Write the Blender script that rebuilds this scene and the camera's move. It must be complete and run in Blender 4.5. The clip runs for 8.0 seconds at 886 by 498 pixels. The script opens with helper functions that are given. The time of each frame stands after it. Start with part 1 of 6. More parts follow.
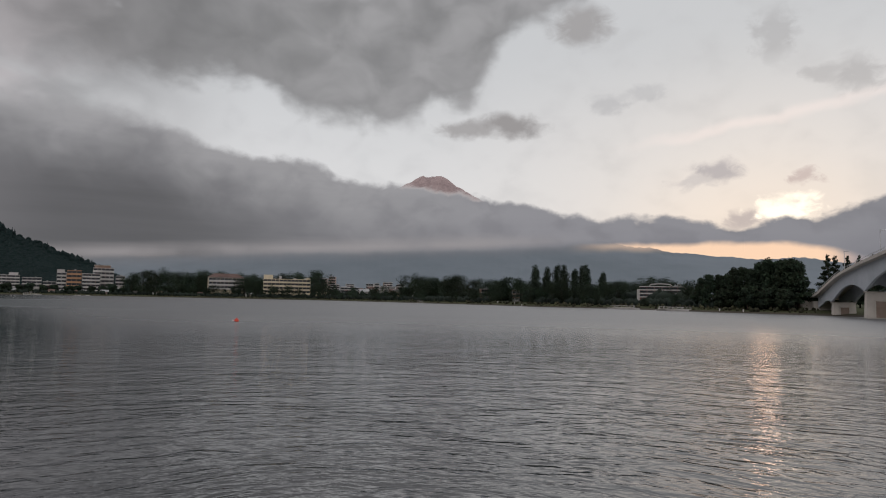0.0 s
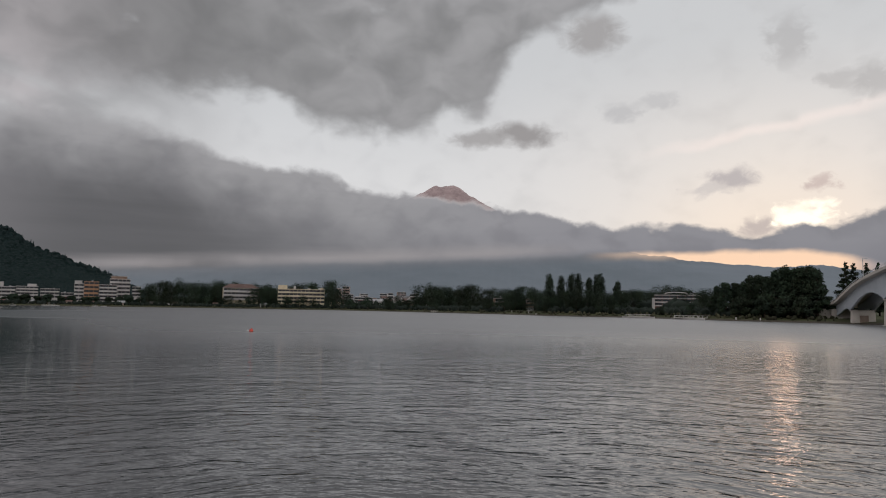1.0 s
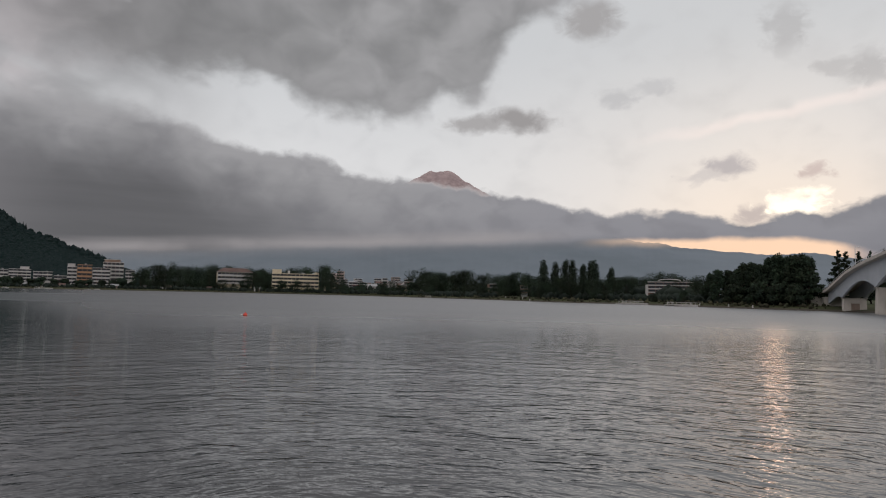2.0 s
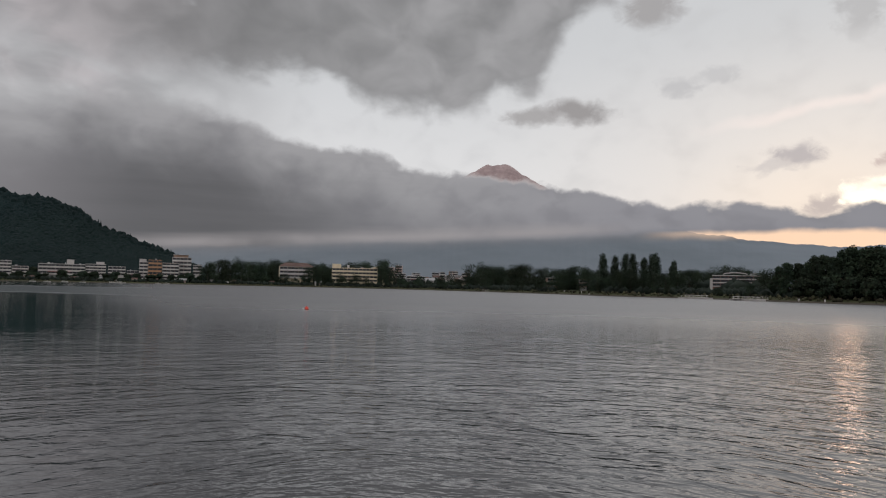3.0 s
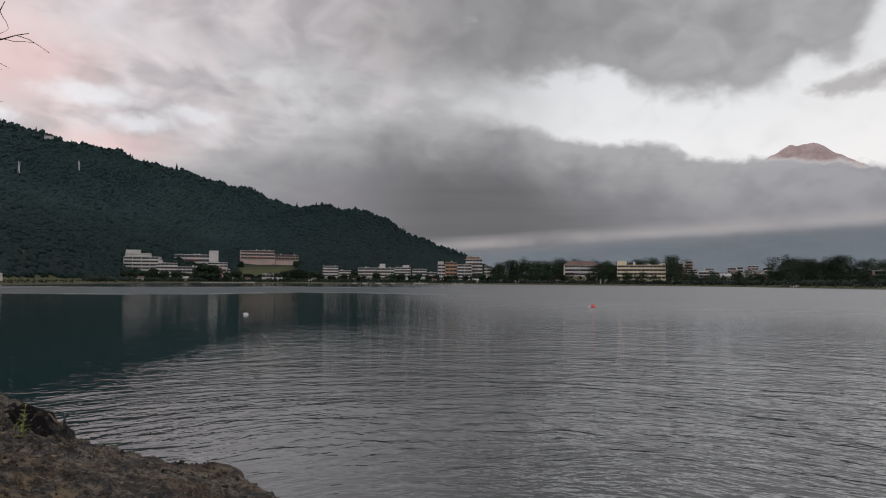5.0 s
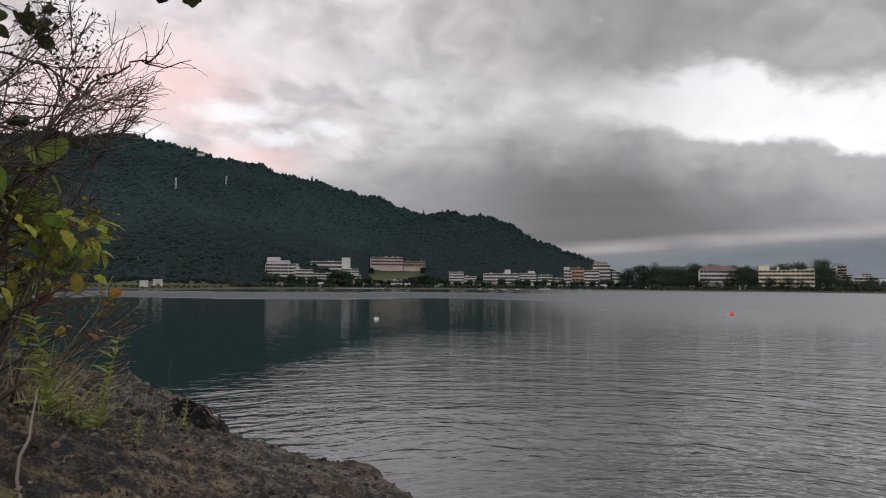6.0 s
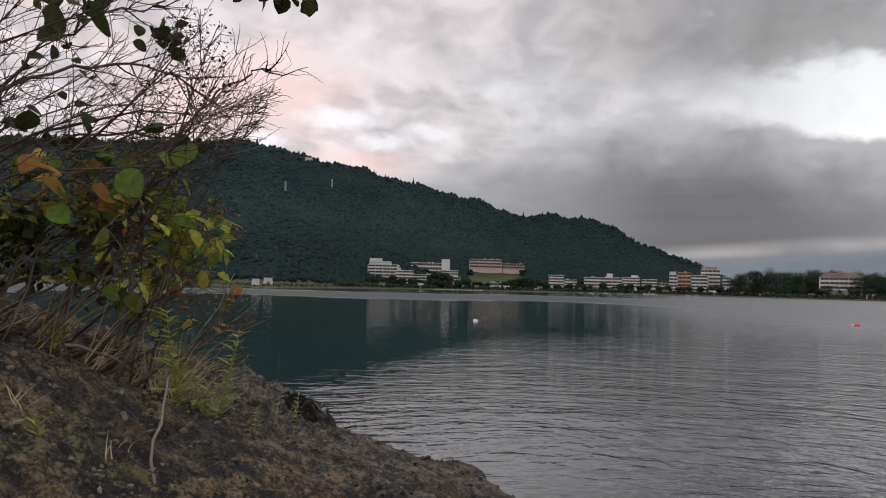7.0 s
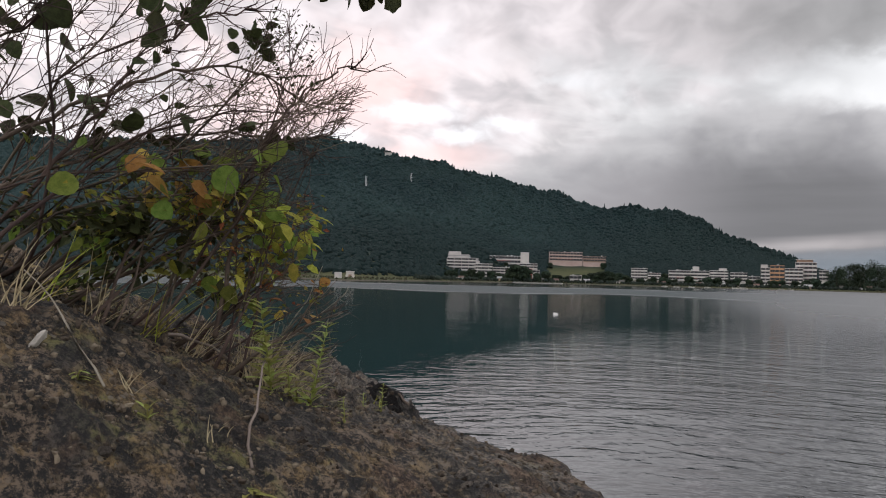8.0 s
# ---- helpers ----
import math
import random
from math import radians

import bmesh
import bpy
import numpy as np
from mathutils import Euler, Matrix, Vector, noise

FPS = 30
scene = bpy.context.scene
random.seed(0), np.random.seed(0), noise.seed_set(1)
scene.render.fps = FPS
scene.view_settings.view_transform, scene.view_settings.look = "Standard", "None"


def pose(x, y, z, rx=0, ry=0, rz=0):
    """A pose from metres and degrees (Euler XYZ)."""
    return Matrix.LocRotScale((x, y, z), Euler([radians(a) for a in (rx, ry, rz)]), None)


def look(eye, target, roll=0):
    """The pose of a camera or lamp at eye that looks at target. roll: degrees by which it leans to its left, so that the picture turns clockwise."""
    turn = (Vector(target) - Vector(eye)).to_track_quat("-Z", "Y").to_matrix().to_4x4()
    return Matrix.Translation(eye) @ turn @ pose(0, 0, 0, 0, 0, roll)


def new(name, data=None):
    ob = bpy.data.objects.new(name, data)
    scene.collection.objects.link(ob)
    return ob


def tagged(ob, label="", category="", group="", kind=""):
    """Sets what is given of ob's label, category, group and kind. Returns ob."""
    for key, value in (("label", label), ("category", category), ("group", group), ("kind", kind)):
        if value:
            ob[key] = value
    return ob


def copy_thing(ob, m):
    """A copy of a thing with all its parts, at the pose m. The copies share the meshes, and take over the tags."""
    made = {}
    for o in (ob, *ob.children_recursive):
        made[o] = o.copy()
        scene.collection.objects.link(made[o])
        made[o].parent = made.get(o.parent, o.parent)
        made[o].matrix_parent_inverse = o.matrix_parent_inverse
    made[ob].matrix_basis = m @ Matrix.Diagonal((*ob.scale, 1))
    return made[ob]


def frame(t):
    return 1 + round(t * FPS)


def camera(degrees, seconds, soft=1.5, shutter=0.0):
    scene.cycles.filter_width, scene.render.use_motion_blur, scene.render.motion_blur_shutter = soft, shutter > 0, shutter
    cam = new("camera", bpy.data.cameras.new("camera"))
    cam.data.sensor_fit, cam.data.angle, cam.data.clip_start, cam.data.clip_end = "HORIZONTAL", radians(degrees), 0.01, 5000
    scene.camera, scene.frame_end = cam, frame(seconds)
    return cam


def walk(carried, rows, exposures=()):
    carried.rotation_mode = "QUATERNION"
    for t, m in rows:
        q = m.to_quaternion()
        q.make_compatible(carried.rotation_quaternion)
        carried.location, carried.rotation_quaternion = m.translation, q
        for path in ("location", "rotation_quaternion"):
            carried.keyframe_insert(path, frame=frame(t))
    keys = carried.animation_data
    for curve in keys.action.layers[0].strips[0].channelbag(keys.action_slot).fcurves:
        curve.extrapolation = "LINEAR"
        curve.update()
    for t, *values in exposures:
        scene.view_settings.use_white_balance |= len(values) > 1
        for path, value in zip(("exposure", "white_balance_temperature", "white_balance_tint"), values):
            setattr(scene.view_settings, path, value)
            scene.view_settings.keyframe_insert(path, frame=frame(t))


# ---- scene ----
cam = camera(66.32, 8.0, soft=1.1)
EYE_Z = 2.5          # the eye stands this high over the lake
# seconds, x, y, z over the mean eye height, then the turn in degrees
PATH = [
    (0.0, 0.0, 0.0, 0.0, 94.283, -1.108, -0.083),
    (0.5, 0.002, 0.002, 0.001, 94.349, -0.597, -0.072),
    (1.0, 0.007, 0.005, 0.001, 95.06, -0.891, 1.077),
    (1.2, 0.007, 0.005, 0.004, 94.532, -1.284, 0.419),
    (2.3, 0.01, 0.014, 0.022, 93.76, -1.19, 0.85),
    (2.5, 0.01, 0.015, 0.025, 93.651, -1.186, 1.792),
    (3.0, -0.005, 0.012, 0.018, 93.232, -1.233, 5.439),
    (3.5, -0.011, 0.011, 0.015, 92.884, -0.495, 10.121),
    (4.0, -0.02, 0.009, 0.002, 93.054, -0.71, 15.552),
    (4.5, -0.023, 0.012, 0.006, 92.832, -0.349, 22.75),
    (4.7, -0.03, 0.008, 0.004, 92.923, -0.484, 25.342),
    (5.8, -0.066, -0.009, -0.004, 92.613, 0.073, 37.95),
    (6.0, -0.067, -0.013, -0.001, 93.169, -0.437, 39.7),
    (6.5, -0.075, -0.023, -0.004, 93.959, -1.139, 45.714),
    (7.0, -0.089, -0.028, -0.004, 93.218, -1.448, 48.033),
    (7.5, -0.093, -0.034, -0.005, 92.523, -1.595, 52.077),
    (8.0, -0.098, -0.043, -0.006, 92.473, -1.526, 54.678),
]
EXPOSURES = [(0.0, 0.0), (2.5, 0.05), (4.7, 0.22), (5.8, 0.55), (6.5, 0.59), (7.0, 0.60), (7.5, 0.78), (8.0, 0.86)]
walk(cam, [(t, pose(x, y, EYE_Z + z, rx, ry, rz)) for t, x, y, z, rx, ry, rz in PATH], EXPOSURES)


# ---- node helpers ----
class Nodes:
    """Short ways to write node trees."""

    def __init__(self, tree):
        self.tree = tree

    def add(self, kind, **props):
        n = self.tree.nodes.new(kind)
        for key, value in props.items():
            setattr(n, key, value)
        return n

    def plug(self, value, socket):
        if isinstance(value, bpy.types.NodeSocket):
            self.tree.links.new(value, socket)
        elif value is not None:
            socket.default_value = value

    def math(self, op, a, b=None, c=None):
        n = self.add("ShaderNodeMath", operation=op)
        for value, socket in zip((a, b, c), n.inputs):
            self.plug(value, socket)
        return n.outputs[0]

    def smooth(self, value, low, high):
        n = self.add("ShaderNodeMapRange", interpolation_type="SMOOTHSTEP")
        for v, i in ((value, 0), (low, 1), (high, 2)):
            self.plug(v, n.inputs[i])
        return n.outputs[0]

    def mix(self, fac, a, b):
        n = self.add("ShaderNodeMix", data_type="RGBA")
        for v, i in ((fac, 0), (a, 6), (b, 7)):
            if isinstance(v, tuple):
                v = (*v, 1.0)[:4]
            self.plug(v, n.inputs[i])
        return n.outputs[2]

    def xyz(self, x=0.0, y=0.0, z=0.0):
        n = self.add("ShaderNodeCombineXYZ")
        for v, s in zip((x, y, z), n.inputs):
            self.plug(v, s)
        return n.outputs[0]

    def split(self, vector):
        n = self.add("ShaderNodeSeparateXYZ")
        self.plug(vector, n.inputs[0])
        return n.outputs

    def noise(self, vector, scale, detail=4.0, rough=0.55, distort=0.0):
        n = self.add("ShaderNodeTexNoise")
        self.plug(vector, n.inputs["Vector"])
        for key, v in (("Scale", scale), ("Detail", detail), ("Roughness", rough), ("Distortion", distort)):
            n.inputs[key].default_value = v
        return n.outputs["Fac"]

    def table(self, value, low, high, pairs, top):
        """A smooth curve through a few pairs; value runs from low to high, results from 0 to top."""
        ramp = self.add("ShaderNodeValToRGB")
        self.plug(self.math("DIVIDE", self.math("SUBTRACT", value, low), high - low), ramp.inputs[0])
        ramp.color_ramp.interpolation = "LINEAR"
        e = ramp.color_ramp.elements
        while len(e) < len(pairs):
            e.new(0.5)
        for k, (x, y) in enumerate(pairs):
            e[k].position = 0.0
        for k in range(len(pairs) - 1, -1, -1):
            e[k].position = (pairs[k][0] - low) / (high - low)
            e[k].color = (pairs[k][1] / top,) * 3 + (1.0,)
        return self.math("MULTIPLY", ramp.outputs[0], top)


# ---- sky: thin evening overcast with a grey bank lying against the volcano ----
BANK_TOP = [(-90, 6), (-60, 7.0), (-54, 9.0), (-45, 10.8), (-38, 12.6), (-33.8, 13.9), (-29.6, 13.9), (-25.5, 13.7), (-23, 13.4), (-21, 12.6), (-19, 11.7),
            (-16.8, 11.2), (-14.5, 11.4), (-11.8, 11.2), (-9.4, 10.2), (-7, 9.6), (-4.1, 9.45), (-0.9, 9.3), (3.1, 8.7), (8.3, 7.7), (13.0, 6.8), (18.8, 6.9),
            (20.5, 6.4), (25.0, 6.2), (26.3, 6.7), (27.6, 6.9), (29.2, 6.7), (31.0, 7.4), (32.4, 8.0), (60, 9)]
DECK_LOW = [(-90, 20), (-60, 18.5), (-50, 17.5), (-41, 17.2), (-34, 16.8), (-26.7, 16.3), (-23.4, 16.1), (-19.7, 17.0), (-15.7, 17.0), (-13.8, 15.6), (-11.0, 14.5),
            (-7.1, 14.1), (-4.3, 14.2), (-1.4, 15.4), (2.0, 15.9), (3.9, 19.3), (5.3, 21.0), (8.2, 22.7), (12.9, 24), (20, 28), (60, 36)]
BANK_LOW = [(-60, 1.2), (-30, 2.2), (-22, 2.8), (-13, 3.4), (-4, 3.8), (5, 4.2), (14, 4.75), (23, 4.8), (27, 4.7), (30, 4.2), (36, 2.5), (60, 2.0)]
SUN_AZ, SUN_EL = 25.4, 6.5


def sky_group():
    tree = bpy.data.node_groups.new("evening_sky", "ShaderNodeTree")
    tree.interface.new_socket("Direction", in_out="INPUT", socket_type="NodeSocketVector")
    tree.interface.new_socket("Color", in_out="OUTPUT", socket_type="NodeSocketColor")
    tree.interface.new_socket("Bank", in_out="OUTPUT", socket_type="NodeSocketFloat")
    n = Nodes(tree)
    gin, gout = n.add("NodeGroupInput"), n.add("NodeGroupOutput")
    norm = n.add("ShaderNodeVectorMath", operation="NORMALIZE")
    n.plug(gin.outputs[0], norm.inputs[0])
    x, y, z = n.split(norm.outputs[0])
    az = n.math("MULTIPLY", n.math("ARCTAN2", x, y), 57.2958)
    el = n.math("MULTIPLY", n.math("ARCSINE", z), 57.2958)
    flat = n.xyz(n.math("MULTIPLY", az, 0.15), n.math("MULTIPLY", el, 0.21), 0.0)
    n_big = n.noise(flat, 0.9, 3.0, 0.5)
    n_soft = n.noise(flat, 1.7, 3.0, 0.45, 0.4)
    n_mid = n.noise(flat, 2.4, 4.0, 0.45, 0.3)
    n_fine = n.noise(flat, 7.0, 6.0, 0.55, 0.2)
    puff = n.math("ADD", n.math("MULTIPLY", n.math("SUBTRACT", n_mid, 0.5), 2.6), n.math("MULTIPLY", n.math("SUBTRACT", n_fine, 0.5), 0.8))
    roll = n.math("MULTIPLY", n.math("SUBTRACT", n_soft, 0.5), 4.0)
    elp = n.math("ADD", el, puff)
    tear = n.math("MULTIPLY", n.math("SUBTRACT", n.noise(flat, 5.0, 5.0, 0.6, 0.6), 0.5), 4.5)

    # the clear part: pale, warmer near the sun and pink far from it
    west = n.smooth(az, -5.0, 30.0)
    east = n.smooth(az, -30.0, -62.0)
    low = n.smooth(el, 22.0, 6.0)
    clear = n.mix(low, (0.60, 0.605, 0.605), (0.75, 0.735, 0.72))
    clear = n.mix(n.math("MULTIPLY", west, low), clear, (0.74, 0.69, 0.65))
    pinkish = n.mix(n.smooth(n_big, 0.25, 0.75), (0.72, 0.67, 0.675), (0.70, 0.52, 0.49))
    clear = n.mix(n.math("MULTIPLY", east, 0.85), clear, pinkish)
    clear = n.mix(n.math("MULTIPLY", n.smooth(n.math("ADD", n.math("MULTIPLY", n_soft, 0.6), n.math("MULTIPLY", n_mid, 0.4)), 0.45, 0.72), 0.32), clear, (0.50, 0.495, 0.495))
    # pale streak of high ice cloud
    streak = n.math("SUBTRACT", el, n.math("ADD", 12.5, n.math("MULTIPLY", n.math("SUBTRACT", az, 14.0), 0.145)))
    streak = n.math("ADD", streak, n.math("MULTIPLY", n.math("SUBTRACT", n_mid, 0.5), 1.3))
    streak = n.math("MULTIPLY", n.smooth(n.math("ABSOLUTE", streak), 0.7, 0.0), n.math("MULTIPLY", n.smooth(az, 13.0, 22.0), n.smooth(el, 18.0, 14.5)))
    clear = n.mix(n.math("MULTIPLY", streak, 0.5), clear, (0.92, 0.80, 0.75))

    nishita = n.add("ShaderNodeTexSky", sky_type="NISHITA", sun_disc=False, sun_elevation=radians(SUN_EL), sun_rotation=radians(SUN_AZ), air_density=1.0, dust_density=2.0)
    n.plug(norm.outputs[0], nishita.inputs[0])
    veil = n.add("ShaderNodeMix", data_type="RGBA", blend_type="MULTIPLY")
    veil.inputs[0].default_value = 1.0
    n.plug(nishita.outputs[0], veil.inputs[6])
    veil.inputs[7].default_value = (0.07, 0.07, 0.07, 1)
    clear = n.mix(0.05, clear, veil.outputs[2])

    # glow of the hidden sun
    def spot(a, e, wa, we, soft=1.0, rag=0.6):
        da = n.math("DIVIDE", n.math("SUBTRACT", n.math("ADD", az, n.math("MULTIPLY", tear, rag)), a), wa)
        de = n.math("DIVIDE", n.math("SUBTRACT", n.math("ADD", el, n.math("MULTIPLY", puff, rag)), e), we)
        d = n.math("SQRT", n.math("ADD", n.math("MULTIPLY", da, da), n.math("MULTIPLY", de, de)))
        return n.smooth(d, 1.0 + 0.5 * soft, 1.0 - 0.7 * soft)

    clear = n.mix(n.math("MULTIPLY", spot(26.0, 6.5, 9.0, 3.5, 1.4, 0.0), 0.35), clear, (0.95, 0.78, 0.62))
    clear = n.mix(spot(27.0, 7.4, 2.1, 0.95, 0.7, 1.1), clear, (1.38, 1.20, 0.95))

    # small drifting puffs
    grey = (0.33, 0.31, 0.30)
    for a, e, wa, we, k, tint in ((5.6, 14.5, 2.7, 0.95, 1.0, grey), (1.6, 14.3, 2.2, 0.7, 0.8, grey), (22.2, 10.5, 1.8, 0.8, 0.75, (0.42, 0.38, 0.38)), (20.3, 9.6, 1.6, 0.4, 0.5, (0.50, 0.46, 0.45)),
                                  (28.1, 9.7, 1.0, 0.55, 0.7, (0.55, 0.43, 0.39)), (13.9, 16.1, 1.6, 0.7, 0.5, (0.42, 0.41, 0.41)), (16.6, 16.9, 1.7, 0.6, 0.4, (0.42, 0.41, 0.41)),
                                  (11.5, 22.3, 2.3, 1.4, 0.8, grey), (26.4, 20.3, 1.4, 2.0, 0.4, grey), (31.9, 16.7, 1.5, 1.4, 0.45, grey), (29.5, 17.2, 1.2, 0.6, 0.35, grey),
                                  (23.8, 6.9, 1.2, 0.6, 0.7, (0.45, 0.38, 0.36))):
        clear = n.mix(n.math("MULTIPLY", spot(a, e, wa, we, 0.9, 0.8), k), clear, tint)

    # broken cloud far from the sun
    long = n.noise(n.xyz(n.math("MULTIPLY", az, 0.10), n.math("ADD", n.math("MULTIPLY", el, 0.24), n.math("MULTIPLY", az, 0.03)), 7.0), 1.5, 4.0, 0.5, 0.5)
    broken = n.smooth(n.math("ADD", n.math("MULTIPLY", long, 0.75), n.math("MULTIPLY", n_big, 0.4)), 0.46, 0.66)
    body = n.mix(n.smooth(n_soft, 0.3, 0.7), (0.34, 0.32, 0.325), (0.54, 0.485, 0.485))
    clear = n.mix(n.math("MULTIPLY", n.math("MULTIPLY", broken, n.smooth(az, -18.0, -42.0)), 0.9), clear, body)
    # rosy tops, and rifts that show the pale sky behind
    rose, pale = (0.66, 0.47, 0.44), (0.74, 0.735, 0.74)
    for a, e, wa, we, k, tint in ((-62.5, 15.5, 6.0, 3.2, 0.75, rose), (-55.5, 10.2, 5.0, 1.3, 0.65, rose), (-70.0, 13.0, 6.0, 3.0, 0.5, rose), (-57.0, 13.8, 3.6, 0.8, 0.7, pale), (-53.4, 12.0, 2.2, 0.6, 0.7, pale),
                                  (-49.8, 12.9, 2.2, 0.6, 0.7, pale), (-44.2, 16.4, 2.6, 0.6, 0.7, pale), (-40.8, 15.2, 1.4, 0.5, 0.6, pale), (-63.9, 11.4, 2.0, 0.7, 0.8, pale),
                                  (-37.6, 22.8, 3.2, 0.8, 0.3, pale), (-47.3, 21.3, 3.0, 0.8, 0.45, pale)):
        clear = n.mix(n.math("MULTIPLY", spot(a, e, wa, we, 1.1, 0.7), k), clear, tint)

    # grey veil that joins the deck and the bank towards the hill
    veil_on = n.math("MULTIPLY", n.smooth(az, -15.0, -29.0), n.smooth(az, -58.0, -40.0))
    veil_on = n.math("MULTIPLY", veil_on, n.math("ADD", 0.35, n.math("MULTIPLY", n.smooth(n_soft, 0.80, 0.30), 0.65)))
    clear = n.mix(n.math("MULTIPLY", veil_on, 0.7), clear, (0.29, 0.285, 0.285))

    # deck overhead
    deck_low = n.table(az, -90.0, 60.0, DECK_LOW, 40.0)
    deck_soft = n.table(az, -90.0, 60.0, [(-90, 6.0), (-50, 5.0), (-30, 3.2), (-15, 2.0), (60, 2.0)], 10.0)
    up = n.math("SUBTRACT", n.math("ADD", elp, roll), deck_low)
    deck = n.smooth(n.math("DIVIDE", up, deck_soft), -0.45, 0.9)
    deck = n.math("MULTIPLY", deck, n.smooth(n.math("ADD", n_big, n.math("MULTIPLY", n_mid, 0.4)), 0.33, 0.55))
    deck_tone = n.mix(n.smooth(n.math("ADD", n.math("MULTIPLY", n_soft, 0.85), n.math("MULTIPLY", n_mid, 0.15)), 0.25, 0.75), (0.205, 0.20, 0.198), (0.34, 0.33, 0.327))
    deck_tone = n.mix(n.math("MULTIPLY", n.smooth(az, -6.0, -24.0), 0.6), deck_tone, (0.145, 0.141, 0.14))
    deck_tone = n.mix(n.smooth(az, -22.0, -50.0), deck_tone, n.mix(n.smooth(n_soft, 0.25, 0.75), (0.36, 0.332, 0.335), (0.58, 0.53, 0.53)))
    sky = n.mix(n.math("MULTIPLY", deck, 0.93), clear, deck_tone)

    # the bank
    bank_top = n.table(az, -90.0, 60.0, BANK_TOP, 20.0)
    bank_soft = n.table(az, -90.0, 60.0, [(-90, 5.0), (-55, 3.6), (-40, 2.4), (-30, 1.6), (-20, 0.9), (0, 0.6), (60, 0.5)], 10.0)
    under = n.math("DIVIDE", n.math("SUBTRACT", bank_top, n.math("ADD", el, n.math("ADD", n.math("MULTIPLY", puff, 0.75), n.math("MULTIPLY", tear, 0.10)))), bank_soft)
    bank = n.smooth(under, -0.5, 0.7)
    bank_low = n.table(az, -90.0, 60.0, BANK_LOW, 10.0)
    over = n.math("SUBTRACT", n.math("ADD", el, n.math("MULTIPLY", puff, 0.20)), bank_low)
    depth = n.smooth(n.math("SUBTRACT", n.math("ADD", bank_top, roll), el), 0.5, 6.5)
    streaks = n.noise(n.xyz(n.math("MULTIPLY", az, 0.05), n.math("MULTIPLY", el, 0.55), 3.0), 1.4, 3.0, 0.5)
    bank_tone = n.mix(depth, (0.34, 0.33, 0.33), (0.185, 0.182, 0.188))
    bank_tone = n.mix(n.math("MULTIPLY", n.smooth(streaks, 0.35, 0.8), 0.35), bank_tone, (0.245, 0.238, 0.242))
    bank_tone = n.mix(n.math("MULTIPLY", n.smooth(az, -14.0, 14.0), 0.6), bank_tone, (0.225, 0.219, 0.24))
    bank_tone = n.mix(n.math("MULTIPLY", n.smooth(n_mid, 0.42, 0.68), 0.28), bank_tone, (0.155, 0.151, 0.162))
    bank_tone = n.mix(n.math("MULTIPLY", n.smooth(az, -8.0, -24.0), n.math("MULTIPLY", depth, 0.85)), bank_tone, n.mix(n.smooth(az, -29.0, -42.0), n.mix(n.smooth(streaks, 0.3, 0.7), (0.103, 0.101, 0.103), (0.116, 0.113, 0.116)), (0.215, 0.204, 0.208)))
    # thin bright seam near the foot of the bank
    seam = n.math("MULTIPLY", n.smooth(n.math("ABSOLUTE", n.math("SUBTRACT", n.math("SUBTRACT", el, bank_low), n.math("ADD", 0.25, n.math("MULTIPLY", streaks, 0.8)))), 1.0, 0.0), n.smooth(az, 14.0, 2.0))
    bank_tone = n.mix(n.math("MULTIPLY", seam, n.math("MULTIPLY", n.smooth(n_big, 0.15, 0.6), 0.75)), bank_tone, (0.33, 0.305, 0.30))
    below = n.mix(n.smooth(az, 10.0, 15.0), (0.17, 0.17, 0.18), n.mix(n.smooth(az, 29.0, 32.0), (1.0, 0.68, 0.46), (0.36, 0.31, 0.31)))
    sky = n.mix(bank, sky, n.mix(n.smooth(over, -0.25, 0.3), below, bank_tone))
    # the unseen sky overhead is brightened here, to light the near water
    sky = n.mix(n.math("MULTIPLY", n.smooth(el, 23.0, 40.0), 0.8), sky, (0.88, 0.86, 0.88))
    # away from the bank, at the viewer's back, the cover is thinner and brighter
    sky = n.mix(n.math("MULTIPLY", n.smooth(y, 0.05, -0.6), 0.5), sky, (0.95, 0.91, 0.90))
    tint = n.add("ShaderNodeMix", data_type="RGBA", blend_type="MULTIPLY")
    tint.inputs[0].default_value = 1.0
    n.plug(sky, tint.inputs[6])
    tint.inputs[7].default_value = (0.985, 1.0, 1.035, 1)
    n.plug(tint.outputs[2], gout.inputs[0])
    n.plug(n.math("MULTIPLY", bank, n.smooth(over, -0.8, 0.7)), gout.inputs[1])
    return tree


SKY = sky_group()
world = bpy.data.worlds.new("evening")
scene.world = world
world.use_nodes = True
wn = Nodes(world.node_tree)
world.node_tree.nodes.clear()
w_geo = wn.add("ShaderNodeTexCoord")
w_sky = wn.add("ShaderNodeGroup", node_tree=SKY)
wn.plug(w_geo.outputs["Generated"], w_sky.inputs[0])
w_bg = wn.add("ShaderNodeBackground")
wn.plug(w_sky.outputs[0], w_bg.inputs[0])
w_bg.inputs[1].default_value = 1.0
wn.plug(w_bg.outputs[0], wn.add("ShaderNodeOutputWorld").inputs[0])
world.cycles.sampling_method, world.cycles.sample_map_resolution = "MANUAL", 512

sun = new("sun", bpy.data.lights.new("sun", "SUN"))
sun.data.energy, sun.data.angle, sun.data.color = 0.003, radians(1.8), (1.0, 0.60, 0.40)
sun.matrix_world = look((0, 0, 0), (-math.sin(radians(SUN_AZ)), -math.cos(radians(SUN_AZ)), -math.tan(radians(SUN_EL))))


